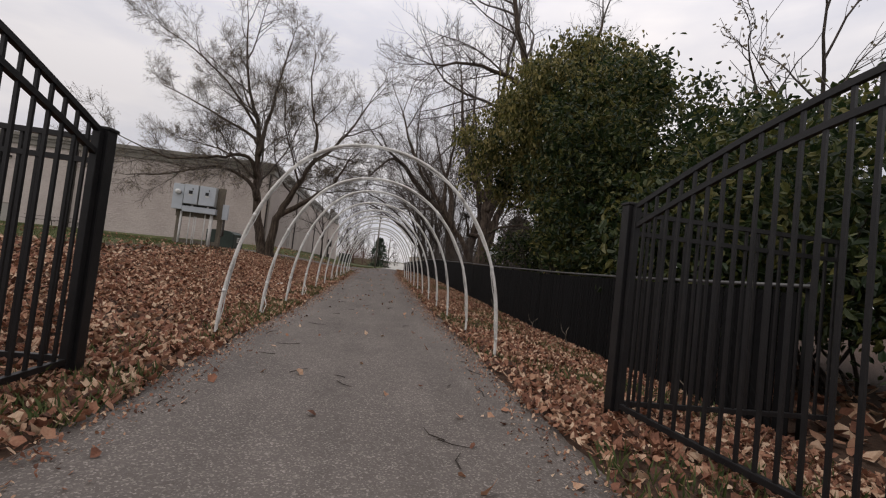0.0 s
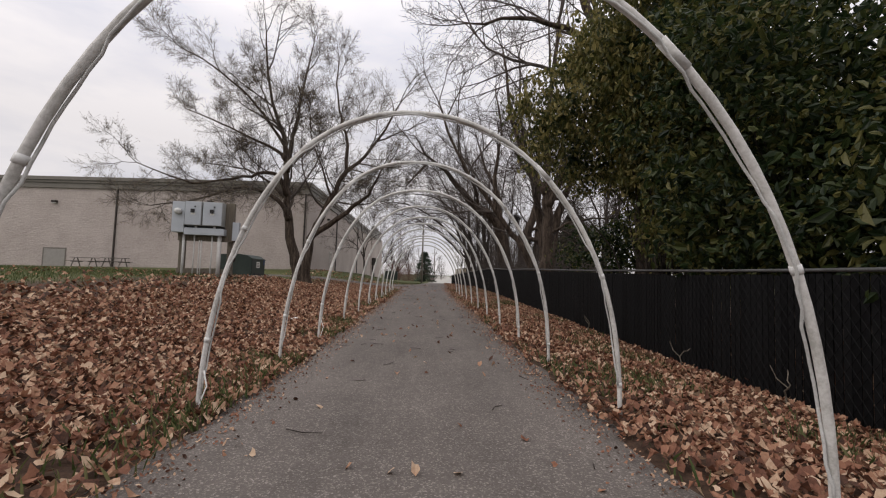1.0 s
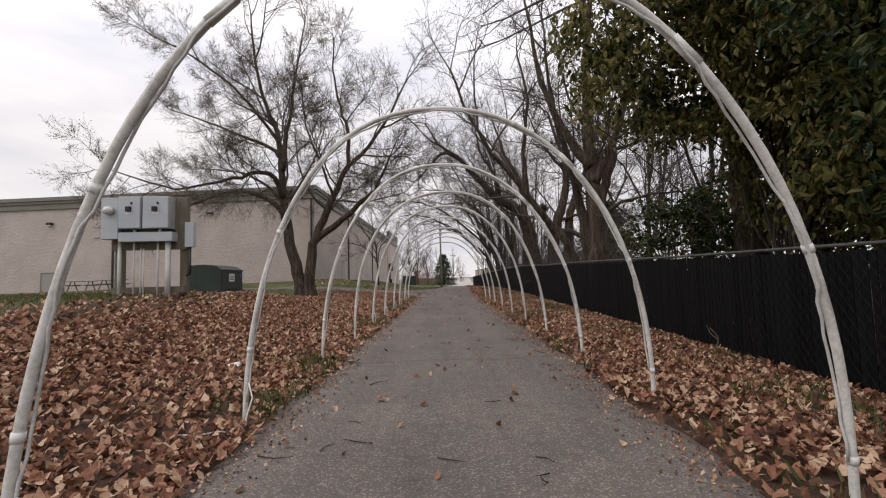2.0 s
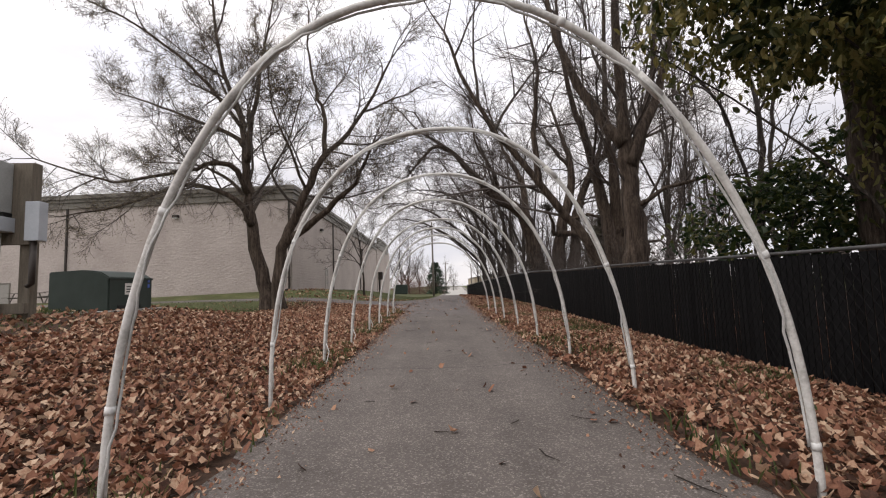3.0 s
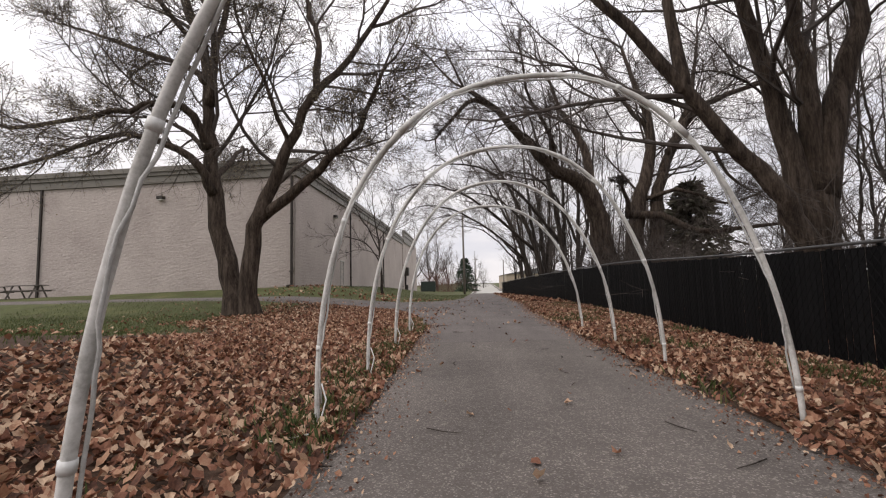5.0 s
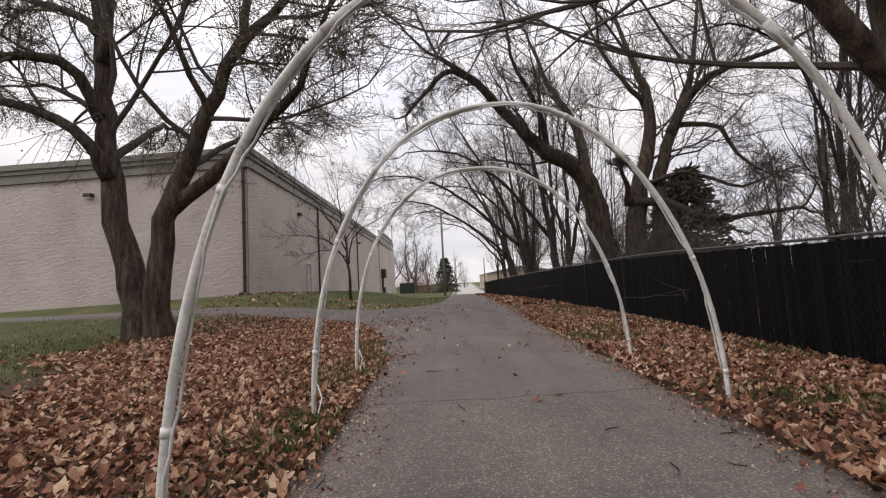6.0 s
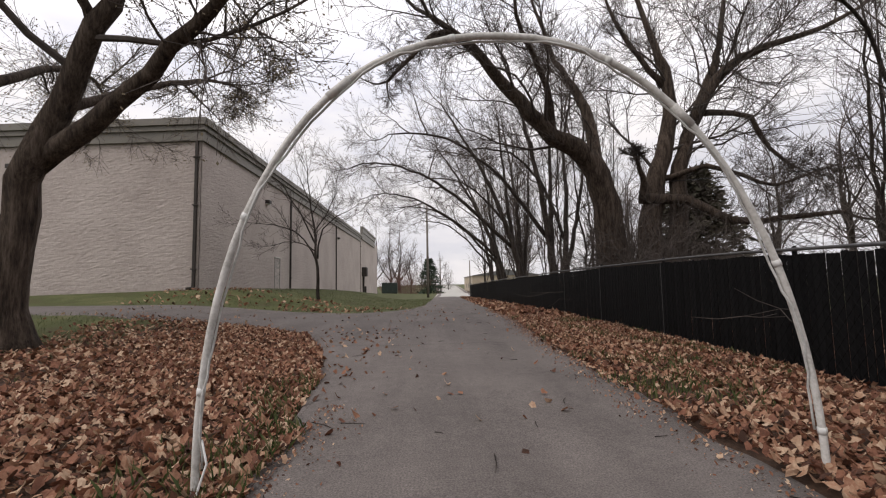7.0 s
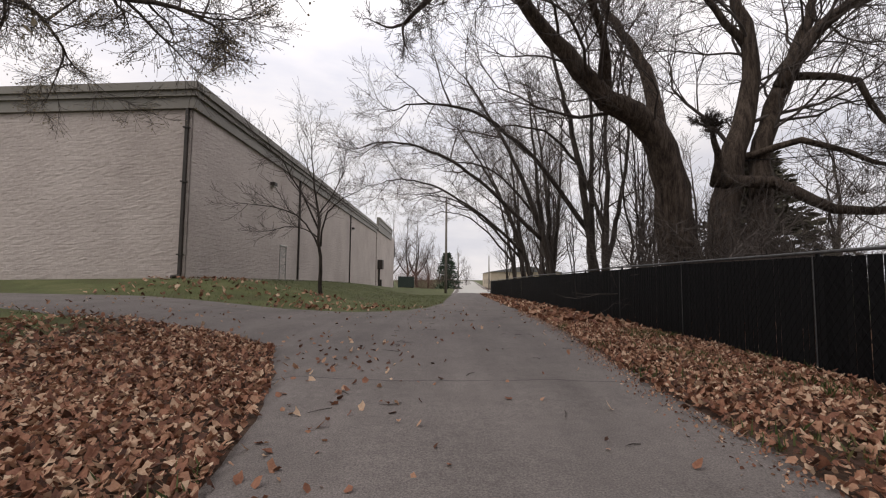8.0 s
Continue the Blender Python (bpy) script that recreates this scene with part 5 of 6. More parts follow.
def conifer(name, base, height, width, seed, label, mat, tiers=26):
    rng = random.Random(seed)
    ob = thing(name, Matrix.Translation(base), label, "conifer")
    s = Soup()
    s.tube([Vector((0, 0, -0.1)), Vector((0, 0, height * .5)), Vector((0, 0, height))], [width * .045, width * .03, 0.01], 7)
    part_mesh("trunk", s.mesh("trunk"), M_BARK2, ob, smooth_faces=True)
    s = Soup()
    for t in range(tiers):
        k = t / tiers
        z = height * (0.06 + 0.93 * k)
        reach = width * 0.5 * (1 - k) ** 0.8 + 0.12
        for b in range(22):
            a = rng.uniform(0, 6.283)
            l = reach * rng.uniform(0.6, 1.12)
            d = Vector((math.cos(a), math.sin(a), rng.uniform(-.25, .15)))
            for q in range(12):
                u = (q + rng.random()) / 12
                c = Vector((0, 0, z)) + d * l * u + Vector((rng.gauss(0, .06), rng.gauss(0, .06), -0.12 * u * l + rng.gauss(0, .06)))
                e = (d + Vector((rng.gauss(0, .5), rng.gauss(0, .5), rng.gauss(0, .35)))).normalized()
                w = e.orthogonal().normalized()
                w.rotate(Matrix.Rotation(rng.uniform(0, 6.28), 3, e))
                m = width * 0.042
                s.poly([c, c + e * m * 1.3 + w * m * .3, c + e * m * 2.0, c + e * m * 1.3 - w * m * .3], [(0, 1, 2), (0, 2, 3)])
    tagged(part_mesh("foliage", s.mesh("foliage"), mat, ob), kind="stuff")
    return ob


conifer("cedar", at_ground(15.2, 47.5), 8.1, 8.0, 71, "broad dull green cedar beyond the fence", M_NEEDLE_BROWN, 17)
twig_thicket("brush", 5.8, 9.6, 36.8, 40.5, 620, 4.2, 63, "dense brown brush and dead vines round the old tree", M_TWIG)
conifer("spruce", at_ground(-0.4, 126.0), 9.0, 7.4, 72, "dark green spruce by the far road", M_NEEDLE, 15)

# ---------------------------------------------------------------- meter rack on the bank
rz = ground_z(-6.5, 16.4)
rack = thing("meter_rack", pose(-7.10, 16.27, rz, 0, 0, 6) @ Matrix.Diagonal((1.14, 1.05, 1.02, 1)), "grey electric meter cabinets on weathered timber posts, on the bank", "electric cabinet")
for x in (0.02, 1.18):
    part("timber_post", boxed(x - 0.065, x + 0.065, 0.10, 0.23, -0.4, 2.12, 0.008), M_TIMBER, rack)
part("backboard", boxed(-0.06, 1.26, 0.04, 0.098, 0.98, 2.10, 0.004), M_TIMBER, rack, "weathered timber backboard")
part("side_cabinet", boxed(-0.14, 0.155, -0.20, 0.038, 1.20, 2.06, 0.012), M_CABINET, rack)
for x0, x1 in ((0.165, 0.565), (0.585, 1.055)):
    cab = part("cabinet", boxed(x0, x1, -0.22, 0.038, 1.40, 2.08, 0.012), M_CABINET_SIDE, rack)
    part("cabinet_door", boxed(x0 + 0.015, x1 - 0.012, -0.245, -0.222, 1.415, 2.065, 0.006), M_CABINET, cab)
    part("breaker_handle", boxed((x0 + x1) / 2 - 0.05, (x0 + x1) / 2 + 0.04, -0.285, -0.247, 1.76, 1.86, 0.008), M_BLACK, cab, "black breaker handle")
    part("small_latch", boxed((x0 + x1) / 2 + 0.03, (x0 + x1) / 2 + 0.06, -0.262, -0.247, 1.91, 1.95), M_BLACK, cab)
    part("warning_label", boxed((x0 + x1) / 2 - 0.05, (x0 + x1) / 2 + 0.05, -0.2495, -0.2465, 1.70, 1.745), M_LABEL, cab)
part("gutter_trough", boxed(0.16, 1.10, -0.20, 0.036, 1.14, 1.335, 0.01), M_CABINET, rack)
# black filler set back in the slot, for the shade between the boxes
part("gap_shade", boxed(0.16, 1.06, -0.10, 0.036, 1.338, 1.398), M_BLACK, rack)
for x in (0.42, 0.86):
    s = Soup()
    s.tube([Vector((x, -0.14, 1.33)), Vector((x, -0.14, 1.405))], [0.03, 0.03], 10)
    part_mesh("nipple", s.mesh("nipple"), M_CONDUIT, rack, smooth_faces=True)
s = Soup()
s.tube([Vector((0.02, -0.2, 1.78)), Vector((0.02, -0.30, 1.78)), Vector((0.02, -0.34, 1.78))], [0.085, 0.085, 0.06], 18)
part_mesh("meter_dial", s.mesh("meter_dial"), M_ROPE, rack, "round glass-covered meter", smooth_faces=True)
for x, r, top in ((0.13, 0.032, 1.14), (0.38, 0.016, 1.14), (0.50, 0.014, 1.0), (0.55, 0.014, 1.0), (0.80, 0.018, 1.14), (0.98, 0.05, 1.14)):
    s = Soup()
    s.tube([Vector((x, -0.08, -0.3)), Vector((x, -0.08, top))], [r, r], 10)
    part_mesh("conduit", s.mesh("conduit"), M_CONDUIT, rack, smooth_faces=True)
part("small_box", boxed(1.262, 1.42, -0.06, 0.09, 1.02, 1.55, 0.01), M_CABINET, rack)
s = Soup()
s.tube([Vector((1.33, 0.0, 1.02)), Vector((1.33, 0.0, 0.45)), Vector((1.27, 0.02, 0.42))], [0.035, 0.035, 0.03], 8)
part_mesh("drop_pipe", s.mesh("drop_pipe"), M_SPOUT, rack, smooth_faces=True)
part("knee_rail", boxed(-0.05, 1.25, 0.02, 0.098, 0.06, 0.2, 0.005), M_TIMBER, rack)

# ---------------------------------------------------------------- transformer
tz = ground_z(-6.1, 18.4) - 0.02
tran = thing("transformer", pose(-5.65, 17.9, tz, 0, 0, 88), "dark green pad-mounted transformer box on the bank", "transformer")
bm = bmesh.new()
prof = [(0.0, 0.04), (0.0, 0.60), (0.16, 0.70), (0.45, 0.74), (1.05, 0.72), (1.05, 0.04)]
ends = [[bm.verts.new((x, y, z)) for y, z in prof] for x in (0.0, 1.06)]
bm.faces.new(ends[0])
bm.faces.new(ends[1][::-1])
for i in range(len(prof)):
    j = (i + 1) % len(prof)
    bm.faces.new((ends[0][j], ends[0][i], ends[1][i], ends[1][j]))
bmesh.ops.recalc_face_normals(bm, faces=bm.faces)
bmesh.ops.bevel(bm, geom=bm.edges[:], offset=0.018, segments=2, affect='EDGES')
part("body", bm, M_TRANSF, tran)
part("lid_lip", boxed(-0.012, 1.072, -0.012, 0.03, 0.565, 0.60, 0.006), M_TRANSF, tran)
part("base_skirt", boxed(0.05, 1.01, 0.03, 1.02, -0.15, 0.045), M_BLACK, tran)
sticker = part("sticker", boxed(0.36, 0.62, -0.004, 0.004, 0.30, 0.50), M_LABEL, tran, "white warning sticker with printed bars")
for k in range(3):
    part("sticker_bar", boxed(0.39, 0.59, -0.0065, -0.0045, 0.34 + 0.045 * k, 0.36 + 0.045 * k), M_BLACK, sticker)
for z in (0.42, 0.52):
    part("blue_sticker", boxed(0.93, 0.985, -0.004, 0.004, z, z + 0.07), M_BLUE, tran, "small blue sticker")
part("latch_plate", boxed(0.2, 0.75, -0.014, 0.004, 0.06, 0.12, 0.004), M_BLACK, tran)
pad = part("pad", boxed(-6.85, -5.5, 17.75, 19.1, tz - 0.3, tz + 0.035, 0.01), M_CONC)
tagged(pad, "low concrete pad under the transformer", "pad")

# ---------------------------------------------------------------- picnic tables by the warehouse
def picnic_table(x, y, turn):
    ob = thing("picnic_table", pose(x, y, ground_z(x, y), 0, 0, turn), "grey weathered picnic table with attached benches", "table", "picnic tables")
    for k in range(5):
        part("top_board", boxed(-0.95, 0.95, -0.37 + 0.15 * k, -0.23 + 0.15 * k, 0.72, 0.76, 0.004), M_WOODGREY, ob)
    for sy in (-0.72, 0.72):
        for k in (-0.07, 0.07):
            part("bench_board", boxed(-0.95, 0.95, sy + k - 0.065, sy + k + 0.065, 0.43, 0.47, 0.004), M_WOODGREY, ob)
    for lx in (-0.65, 0.65):
        for sy in (-1, 1):
            s = Soup()
            s.tube([Vector((lx, sy * 0.62, -0.05)), Vector((lx, sy * 0.18, 0.72))], [0.04, 0.04], 4)
            part_mesh("leg", s.mesh("leg"), M_WOODGREY, ob)
        part("bearer", boxed(lx + 0.045, lx + 0.085, -0.8, 0.8, 0.37, 0.428), M_WOODGREY, ob)


picnic_table(-26.2, 41.2, 4)
picnic_table(-29.0, 41.6, 8)

# ---------------------------------------------------------------- far things
def utility_pole(x, y, h, arm):
    ob = thing("utility_pole", Matrix.Translation(at_ground(x, y)), "tall thin weathered utility pole", "pole", "utility poles")
    s = Soup()
    s.tube([Vector((0, 0, -0.2)), Vector((0, 0, h / 2)), Vector((0, 0, h))], [0.16, 0.13, 0.10], 10)
    part_mesh("shaft", s.mesh("shaft"), M_POLE, ob, smooth_faces=True)
    if arm:
        part("crossarm", boxed(-0.9, 0.9, -0.05, 0.05, h - 0.7, h - 0.58, 0.01), M_POLE, ob)


utility_pole(-0.59, 74.4, 11.1, False)
utility_pole(2.9, 150.0, 10.0, True)
utility_pole(8.5, 118.0, 7.5, False)

dump = thing("dumpster", pose(-8.6, 113, ground_z(-8.6, 113), 0, 0, 3), "dark green metal dumpster beside the warehouse", "dumpster")
part("bin", boxed(-1.6, 1.6, -1, 1, 0.1, 2.1, 0.04), M_TRANSF, dump)
for k in range(4):
    part("rib", boxed(-1.4 + 0.9 * k, -1.3 + 0.9 * k, -1.06, -1.003, 0.15, 2.0), M_TRANSF, dump)
part("lid", boxed(-1.65, 1.65, -1.05, 1.05, 2.105, 2.2, 0.02), M_BLACK, dump)
part("skid", boxed(-1.5, 1.5, -0.9, 0.9, -0.2, 0.098), M_BLACK, dump)

shed = thing("metal_building", pose(17.0, 138, ground_z(17, 138) - 0.2, 0, 0, 0), "far tan metal building with a low roof", "building")
part("wall", boxed(-6, 12, 0, 26, -1, 4.6), M_TAN, shed)
bm = bmesh.new()
a = [bm.verts.new(p) for p in ((-6.4, -0.4, 4.6), (12.4, -0.4, 4.6), (3, -0.4, 6.2))]
b = [bm.verts.new(p) for p in ((-6.4, 26.4, 4.6), (12.4, 26.4, 4.6), (3, 26.4, 6.2))]
bm.faces.new(a)
bm.faces.new(b[::-1])
for i in range(3):
    j = (i + 1) % 3
    bm.faces.new((a[j], a[i], b[i], b[j]))
bmesh.ops.recalc_face_normals(bm, faces=bm.faces)
part("roof", bm, M_ROOF, shed)
for k in range(3):
    part("window", boxed(-6.05, -5.98, 3 + 7 * k, 4.6 + 7 * k, 1.4, 2.6), M_BLACK, shed)

far_spec = spec_of((13, 10), levels=3, thin=0.014, cl=(0.5, 0.5, 0.55))
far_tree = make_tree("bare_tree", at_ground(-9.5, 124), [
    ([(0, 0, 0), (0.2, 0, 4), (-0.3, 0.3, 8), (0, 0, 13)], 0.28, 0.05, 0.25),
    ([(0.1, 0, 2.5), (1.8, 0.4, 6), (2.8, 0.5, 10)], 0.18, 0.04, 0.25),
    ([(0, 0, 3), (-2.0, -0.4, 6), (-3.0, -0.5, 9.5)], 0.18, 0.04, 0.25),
], far_spec, 81, "far bare tree, twigs paled for haze", M_BARK2, M_TWIG_HAZED, group="far bare trees")
rng = random.Random(82)
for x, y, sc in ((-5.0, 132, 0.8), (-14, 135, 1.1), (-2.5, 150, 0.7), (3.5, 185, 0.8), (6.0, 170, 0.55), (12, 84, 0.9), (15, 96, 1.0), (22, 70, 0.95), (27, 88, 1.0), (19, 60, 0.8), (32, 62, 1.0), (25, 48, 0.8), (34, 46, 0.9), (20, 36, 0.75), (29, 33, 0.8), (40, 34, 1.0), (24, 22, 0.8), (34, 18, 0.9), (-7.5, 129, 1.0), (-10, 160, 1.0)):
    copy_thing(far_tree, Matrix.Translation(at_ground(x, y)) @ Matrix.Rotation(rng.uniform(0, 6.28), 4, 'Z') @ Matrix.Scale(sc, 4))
twig_thicket("bush", -11, -3, 116, 126, 520, 6.0, 83, "reddish brown leafless bushes beside the far road", M_REDBUSH, "bush")
twig_thicket("bush", 1.5, 8, 176, 186, 120, 5.0, 84, "far leafless bushes at the road's end", M_TWIG_HAZED, "bush")

# ---------------------------------------------------------------- leaves and grass on the ground
def patch(x, y, k=0.6, o=0.0):
    return noise.noise(Vector((x * k + o, y * k, o)))


def on_paving(x, y):
    if 26 < y < 41.2 and -1.8 < x < 0 and y > profile(NEAR, x):
        return True
    if path_left(y) + 0.13 + 0.13 * patch(1.0, y, 1.1, 4) < x < profile(RIGHT, y) - 0.1 + 0.13 * patch(3.0, y, 1.1, 6):
        return True
    return x < -1.45 and profile(NEAR, x) + 0.1 < y < profile(FAR, x) - 0.05


def leaf_field(name, places, rs, size, lobes, label):
    """Curled fallen leaves, each its own little fan of lobes, lying at chance angles."""
    n = len(places)
    pos = np.array(places)
    if lobes:
        ang = np.radians([0, 38, 70, 130, 230, 290, 322])
        rad = np.array([1.1, 0.78, 0.88, 0.66, 0.66, 0.88, 0.78])
    else:
        ang = np.radians([0, 65, 130, 230, 295])
        rad = np.array([1.0, 0.7, 0.75, 0.75, 0.7])
    m = len(ang)
    sc = size * rs.uniform(0.55, 1.25, n)
    yaw = rs.uniform(0, 2 * np.pi, n)
    tilt, roll = rs.normal(0, 0.7, n), rs.normal(0, 0.7, n)
    curl = rs.uniform(-0.5, 1.5, n)
    px = np.concatenate([np.zeros((n, 1)), rad * np.cos(ang) * np.ones((n, 1))], 1) * (1 + rs.normal(0, 0.12, (n, m + 1)))
    py = np.concatenate([np.zeros((n, 1)), rad * np.sin(ang) * np.ones((n, 1))], 1) * (1 + rs.normal(0, 0.12, (n, m + 1)))
    pz = curl[:, None] * (py ** 2) * 0.9 + curl[:, None] * rs.uniform(-.3, .6, (n, 1)) * px ** 2 + rs.normal(0, 0.06, (n, m + 1))
    px, py, pz = px * sc[:, None], py * sc[:, None], pz * sc[:, None]
    z2 = pz + px * np.sin(tilt)[:, None] + py * np.sin(roll)[:, None]
    c, s_ = np.cos(yaw)[:, None], np.sin(yaw)[:, None]
    v = np.stack([px * c - py * s_ + pos[:, :1], px * s_ + py * c + pos[:, 1:2], z2 + pos[:, 2:3]], 2).reshape(-1, 3)
    base = np.arange(n)[:, None] * (m + 1)
    faces = np.concatenate([np.stack([base[:, 0], base[:, 0] + 1 + k, base[:, 0] + 1 + (k + 1) % m], 1) for k in range(m)])
    me = bpy.data.meshes.new(name)
    me.from_pydata(v.tolist(), [], faces.tolist())
    me.update()
    return tagged(part_mesh(name, me, M_FALLEN), label, "leaves", kind="stuff")


def scatter(rs, count, x0, x1, y0, y1, keep, lift=0.03):
    out = []
    for _ in range(count):
        x, y = rs.uniform(x0, x1), rs.uniform(y0, y1)
        if on_paving(x, y) or rs.uniform() > keep(x, y):
            continue
        out.append((x, y, ground_z(x, y) + lift + rs.uniform(0, 0.035) + (0.02 if abs(x) < 1.5 else 0.0)))
    return out


rs = np.random.RandomState(9)
leaf_field("fallen_leaves", scatter(rs, 108000, -4.8, -1.15, -3.5, 33.5, lambda x, y: 0.97 - 0.6 * smooth(0.05, 0.55, patch(x, y) + 0.35 * smooth(-2.2, -1.5, x) - 0.12)), rs, 0.033, True, "dense brown and russet fallen leaves on the bank")
leaf_field("fallen_leaves", scatter(rs, 76000, -11.5, -4.8, -6, 33.5, lambda x, y: (1 - 0.97 * smooth(4.9, 6.4, -x + 1.0 * patch(x, y, .5, 3) + 0.8 * smooth(18, 22, y) - 2.6 * smooth(24.5, 28, y))) * (0.92 - 0.5 * smooth(0.1, 0.5, patch(x, y)) ) * (1 - 0.25 * smooth(25, 31, y) * smooth(5, 7, -x))), rs, 0.045, False, "brown fallen leaves thinning into the lawn")
leaf_field("fallen_leaves", scatter(rs, 92000, 1.2, 4.05, -3.5, 36, lambda x, y: 0.95 - 0.65 * smooth(0.05, 0.5, patch(x, y, .8, 5) + 0.3 * (1 - smooth(1.5, 2.2, x)))), rs, 0.032, True, "brown and tan fallen leaves along the fence")
leaf_field("fallen_leaves", scatter(rs, 14000, 1.6, 4.05, 36, 95, lambda x, y: 0.9 if x > profile(RIGHT, y) else 0), rs, 0.11, False, "brown fallen leaves along the far fence")
leaf_field("fallen_leaves", scatter(rs, 6000, 4.15, 9, 0, 40, lambda x, y: 0.8), rs, 0.10, False, "brown fallen leaves behind the fence")
leaf_field("fallen_leaves", scatter(rs, 1500, -12, 0.5, 38, 43, lambda x, y: 0.25 + 0.5 * smooth(.0, .4, patch(x, y, .6, 8))), rs, 0.08, False, "few fallen leaves on the lawn strip")
loose = []
for _ in range(750):
    y = rs.uniform(0.5, 46)
    l, r = path_left(y), profile(RIGHT, y)
    side = rs.uniform()
    x = l + (r - l) * (side ** 3.0 if rs.uniform() < 0.5 else 1 - side ** 3.2)
    if rs.uniform() < (0.85 if y < 40 else 0.4):
        loose.append((x, y, profile(GRADE, y) + 0.057))
for _ in range(190):
    x = rs.uniform(-9, -1.5)
    a, b = profile(NEAR, x), profile(FAR, x)
    y = a + (b - a) * rs.uniform() ** 2.4
    w = smooth(-4.5, -1.45, x)
    loose.append((x, y, ground_z(x, y) * (1 - w) + profile(GRADE, y) * w + 0.057))
for _ in range(220):
    x, y = rs.normal(-1.75, 0.55), rs.uniform(25.5, 33)
    if x < profile(RIGHT, y) and y > profile(NEAR, min(-1.45, x)):
        w = smooth(-4.5, -1.45, x)
        loose.append((x, y, ground_z(x, y) * (1 - w) + profile(GRADE, y) * w + 0.054))
leaf_field("loose_leaves", loose, rs, 0.034, True, "scattered fallen leaves lying on the asphalt")


# leaf crumbs drifted against the path's edges
crumbs = []
for _ in range(15000):
    y = rs.uniform(0.3, 40)
    l, r = path_left(y), profile(RIGHT, y)
    in_ = abs(rs.normal(0, 0.16)) + 0.02
    x = l + 0.08 + in_ if rs.uniform() < 0.5 else r - 0.08 - in_
    if x < 0 and 26.5 < y:
        continue
    crumbs.append((x, y, profile(GRADE, y) + 0.049))
leaf_field("leaf_crumbs", crumbs, rs, 0.012, False, "leaf crumbs and grit drifted along the asphalt edge")


# broken twigs on the asphalt
s = Soup()
stick_rng = random.Random(17)
for _ in range(170):
    y = stick_rng.uniform(1, 44)
    l, r = path_left(y), profile(RIGHT, y)
    k = stick_rng.random()
    x = l + (r - l) * (k ** 2 if stick_rng.random() < .5 else 1 - k ** 2)
    a, ln = stick_rng.uniform(0, 6.28), stick_rng.uniform(0.06, 0.26)
    d = Vector((math.cos(a), math.sin(a), 0))
    p = Vector((x, y, profile(GRADE, y) + 0.056))
    bend = Vector((-d.y, d.x, 0)) * ln * stick_rng.uniform(-.2, .2)
    s.tube([p - d * ln / 2, p + bend, p + d * ln / 2], [0.004, 0.0035, 0.002], 4)
tagged(part_mesh("twig_litter", s.mesh("twig_litter"), M_BARK2), "small broken twigs lying on the asphalt", "twigs", kind="stuff")


def grass_field(name, places, rs, height, label):
    n = len(places)
    pos = np.array(places)
    yaw = rs.uniform(0, 2 * np.pi, n)
    h = height * rs.uniform(0.4, 1.2, n)
    lean = rs.uniform(0.1, 0.8, n) * h
    w = 0.0045 * (1 + h / 0.2)
    dx, dy = np.cos(yaw), np.sin(yaw)
    v = np.zeros((n, 4, 3))
    v[:, 0] = pos + np.stack([-dy * w, dx * w, 0 * w], 1)
    v[:, 1] = pos + np.stack([dy * w, -dx * w, 0 * w], 1)
    v[:, 2] = pos + np.stack([dx * lean * .4 + dy * w * .7, dy * lean * .4 - dx * w * .7, h * .6], 1)
    v[:, 3] = pos + np.stack([dx * lean, dy * lean, h], 1)
    b = np.arange(n) * 4
    f = np.concatenate([np.stack([b, b + 1, b + 2], 1), np.stack([b, b + 2, b + 3], 1)])
    me = bpy.data.meshes.new(name)
    me.from_pydata(v.reshape(-1, 3).tolist(), [], f.tolist())
    me.update()
    return tagged(part_mesh(name, me, M_GRASS), label, "grass", kind="stuff")


edge = scatter(rs, 26000, -2.6, -1.3, 0.5, 28, lambda x, y: smooth(0.0, 0.45, patch(x, y, 0.9, 2) + 0.25) * (1 - smooth(1.5, 2.4, -x)), 0.0)
edge += scatter(rs, 36000, 1.3, 4.0, 0.5, 36, lambda x, y: smooth(0.15, 0.5, patch(x, y, .8, 5) + 0.2), 0.0)
for hy in (8.56, 12.46, 16.18, 17.97, 19.95, 23.39):
    for _ in range(260):
        edge.append((-1.68 + rs.normal(0, .10), hy + rs.normal(-.03, .13), ground_z(-1.65, hy) + 0.0))
grass_field("grass_edge", edge, rs, 0.10, "green and straw grass tufts beside the path")
lawn = scatter(rs, 18000, -11, 0.6, 37.8, 62, lambda x, y: 0.9, 0.0)
lawn += scatter(rs, 60000, -17, -5, 15, 36, lambda x, y: (0.12 + 0.88 * smooth(5, 7.5, -x)) * (1 - 0.6 * smooth(29, 32, y)), 0.0)
lawn += scatter(rs, 26000, -10, -3.8, 2, 22, lambda x, y: smooth(4.6, 6.8, -x + 1.2 * patch(x, y, .5, 3)), 0.0)
grass_field("lawn_grass", lawn, rs, 0.06, "short green lawn grass")

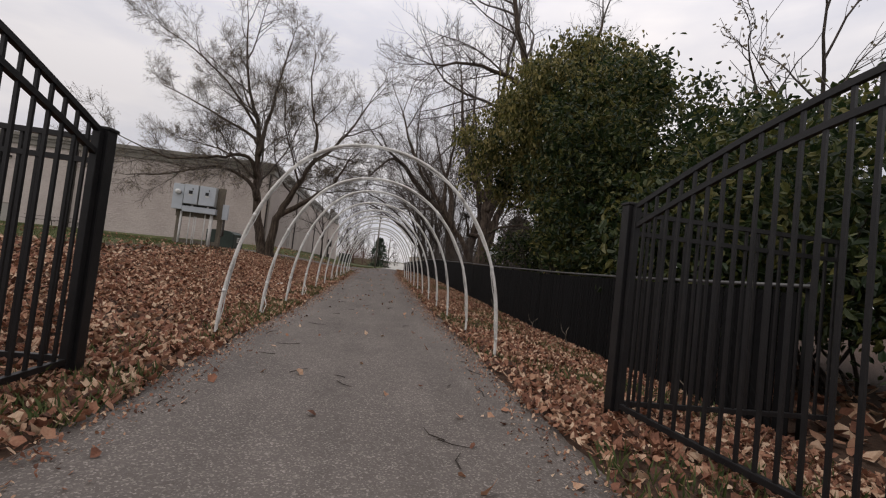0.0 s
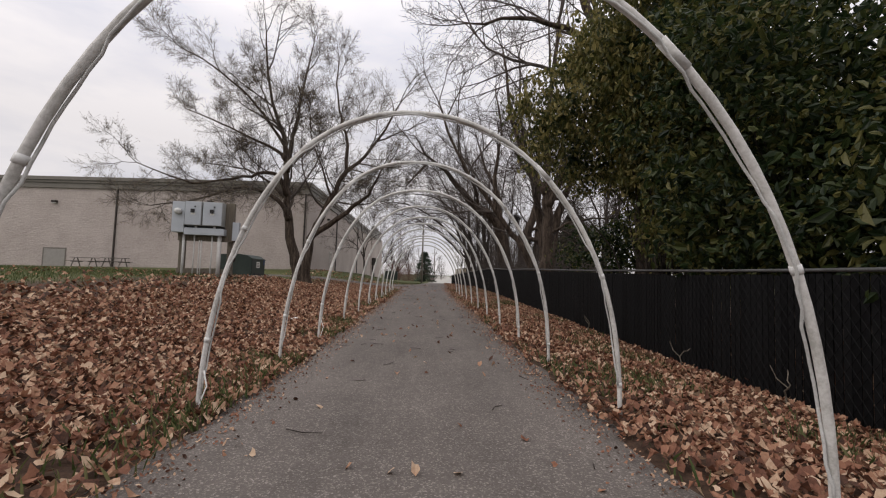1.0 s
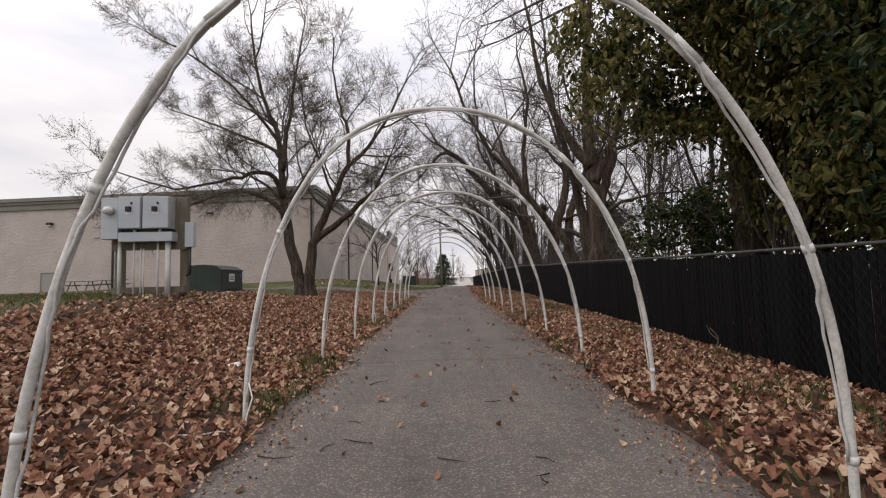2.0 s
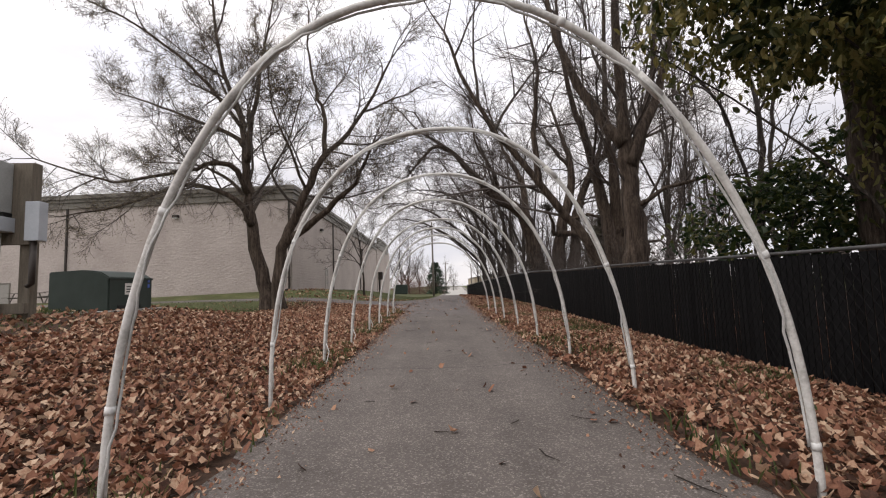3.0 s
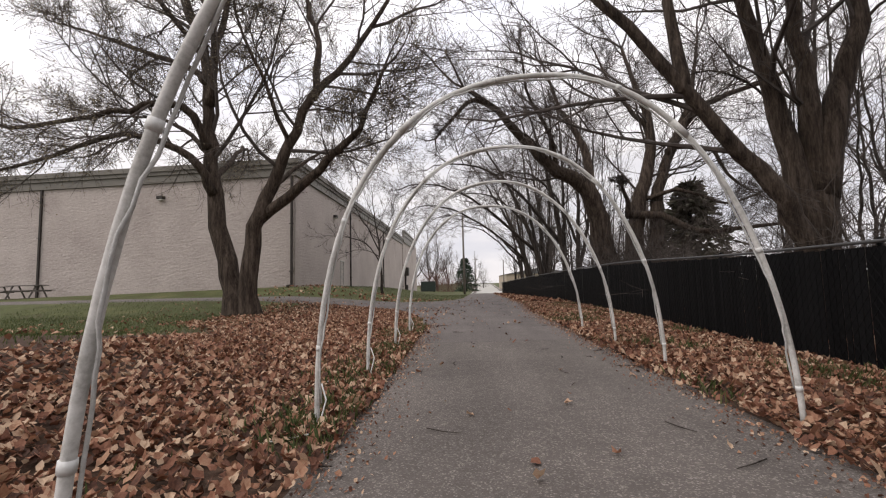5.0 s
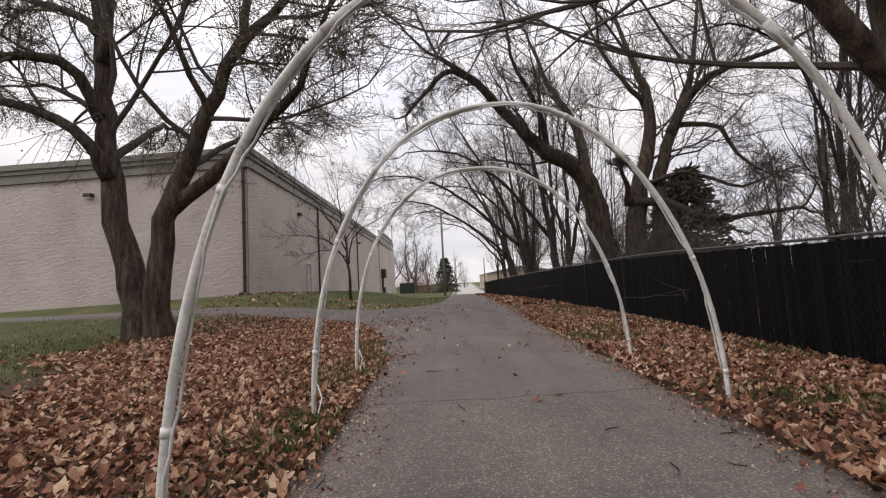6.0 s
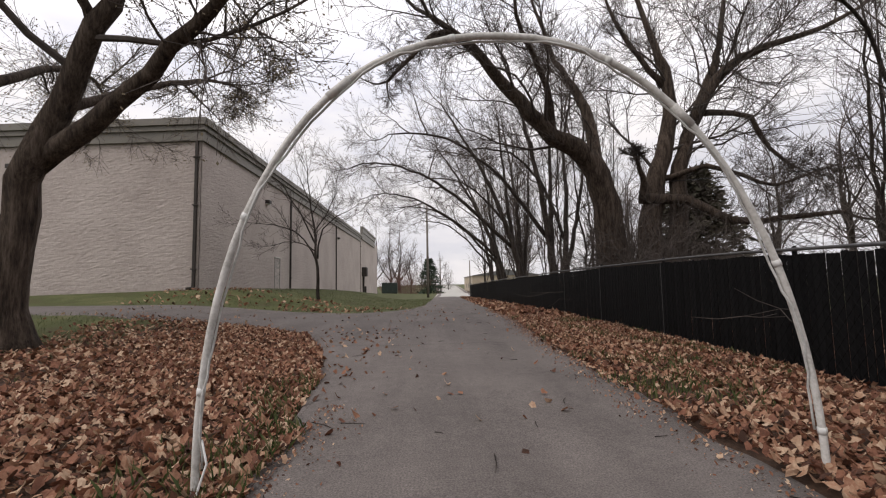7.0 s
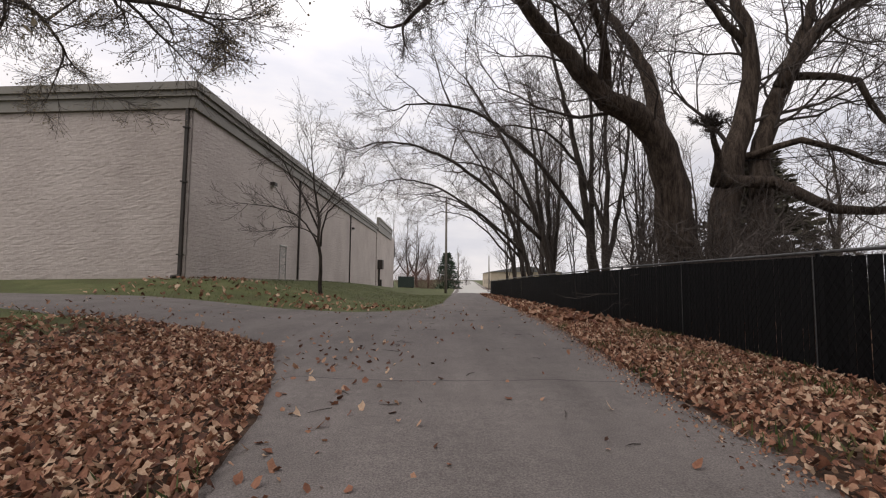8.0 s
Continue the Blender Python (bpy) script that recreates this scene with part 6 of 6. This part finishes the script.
# dead vine stems at the foot of the fence
def vine(x, y, h, seed):
    q = random.Random(seed)
    ob = thing("vine_stem", Matrix.Translation((x, y, ground_z(x, y))), "pale dead vine stem standing by the fence foot", "vine", "dead vine stems")
    keys = [Vector((0, 0, -0.05)), Vector((q.uniform(-.06, .06), q.uniform(-.08, .08), h * .35)), Vector((q.uniform(-.05, .05), q.uniform(-.1, .1), h * .7)), Vector((q.uniform(-.1, .1), q.uniform(-.15, .15), h))]
    s = Soup()
    pts = curve_through(keys, 9, 0.008, q)
    s.tube(pts, [0.011 - 0.0007 * k for k in range(10)], 6)
    part_mesh("stem", s.mesh("stem"), M_TIMBER, ob, smooth_faces=True)
    s = Soup()
    s.tube([pts[5], pts[5] + Vector((-0.05, 0.09, 0.08)), pts[5] + Vector((-0.06, 0.16, 0.2))], [0.006, 0.005, 0.003], 5)
    part_mesh("side_shoot", s.mesh("side_shoot"), M_TIMBER, ob)


for vx, vy, vh, vs_ in ((3.75, 6.0, 0.45, 1), (3.8, 7.9, 0.4, 2), (3.85, 9.8, 0.35, 3), (3.8, 13.4, 0.4, 4), (3.85, 4.6, 0.3, 5)):
    vine(vx, vy, vh, vs_)

# overhead cable to the old tree
utility_pole(31.0, 31.0, 8.0, False)
cable = thing("cable", Matrix.Identity(4), "black overhead cable sagging between pole and tree", "cable")
s = Soup()
ca, cb = Vector((31, 31, 7.4)), Vector((8.1, 39.3, 5.0))
pts = [ca.lerp(cb, k / 16) - Vector((0, 0, 0.9 * math.sin(math.pi * k / 16))) for k in range(17)]
s.tube(pts, [0.014] * 17, 5)
part_mesh("strand", s.mesh("strand"), M_BLACK, cable)

# crumpled paper lying on the bank
litter = thing("litter", Matrix.Translation((-2.45, 12.0, ground_z(-2.45, 12.0) + 0.05)), "crumpled white paper scrap among the leaves", "litter")
bm = bmesh.new()
bmesh.ops.create_icosphere(bm, subdivisions=2, radius=0.075)
for v in bm.verts:
    v.co *= 1 + 0.5 * noise.noise(v.co * 22)
    v.co.z *= 0.6
part("paper", bm, M_LITTER, litter)

# ---------------------------------------------------------------- slats of the fence, last
slat_rng = random.Random(3)


def slat_mesh():
    bm = boxed(-0.005, 0.005, -0.040, 0.040, 0.02, FENCE_H - 0.02)
    me = bpy.data.meshes.new("slat")
    bm.to_mesh(me)
    bm.free()
    me.materials.append(M_FENCE)
    return me


one_slat = slat_mesh()
y = 3.62
rest = bmesh.new()
while y < 71.6:
    z = fence_z(y)
    x = FENCE_X + 0.012 + slat_rng.uniform(-0.003, 0.003)
    if slat_rng.random() > 0.004:
        if y < 31.0:
            ob = new("slat", one_slat)
            ob.parent = fence
            ob.matrix_basis = pose(x, y, z + slat_rng.uniform(-0.015, 0.01), 0, 0, slat_rng.uniform(-4, 4))
        else:
            m = pose(x, y, z, 0, 0, slat_rng.uniform(-4, 4))
            vs = [rest.verts.new(m @ Vector((sx * 0.005, sy * 0.04, sz))) for sz in (0.02, FENCE_H - 0.02) for sx, sy in ((-1, -1), (1, -1), (1, 1), (-1, 1))]
            for f in ((0, 1, 5, 4), (1, 2, 6, 5), (2, 3, 7, 6), (3, 0, 4, 7)):
                rest.faces.new([vs[i] for i in f])
    y += 0.0915
tagged(part("far_slats", rest, M_FENCE, fence), kind="stuff")
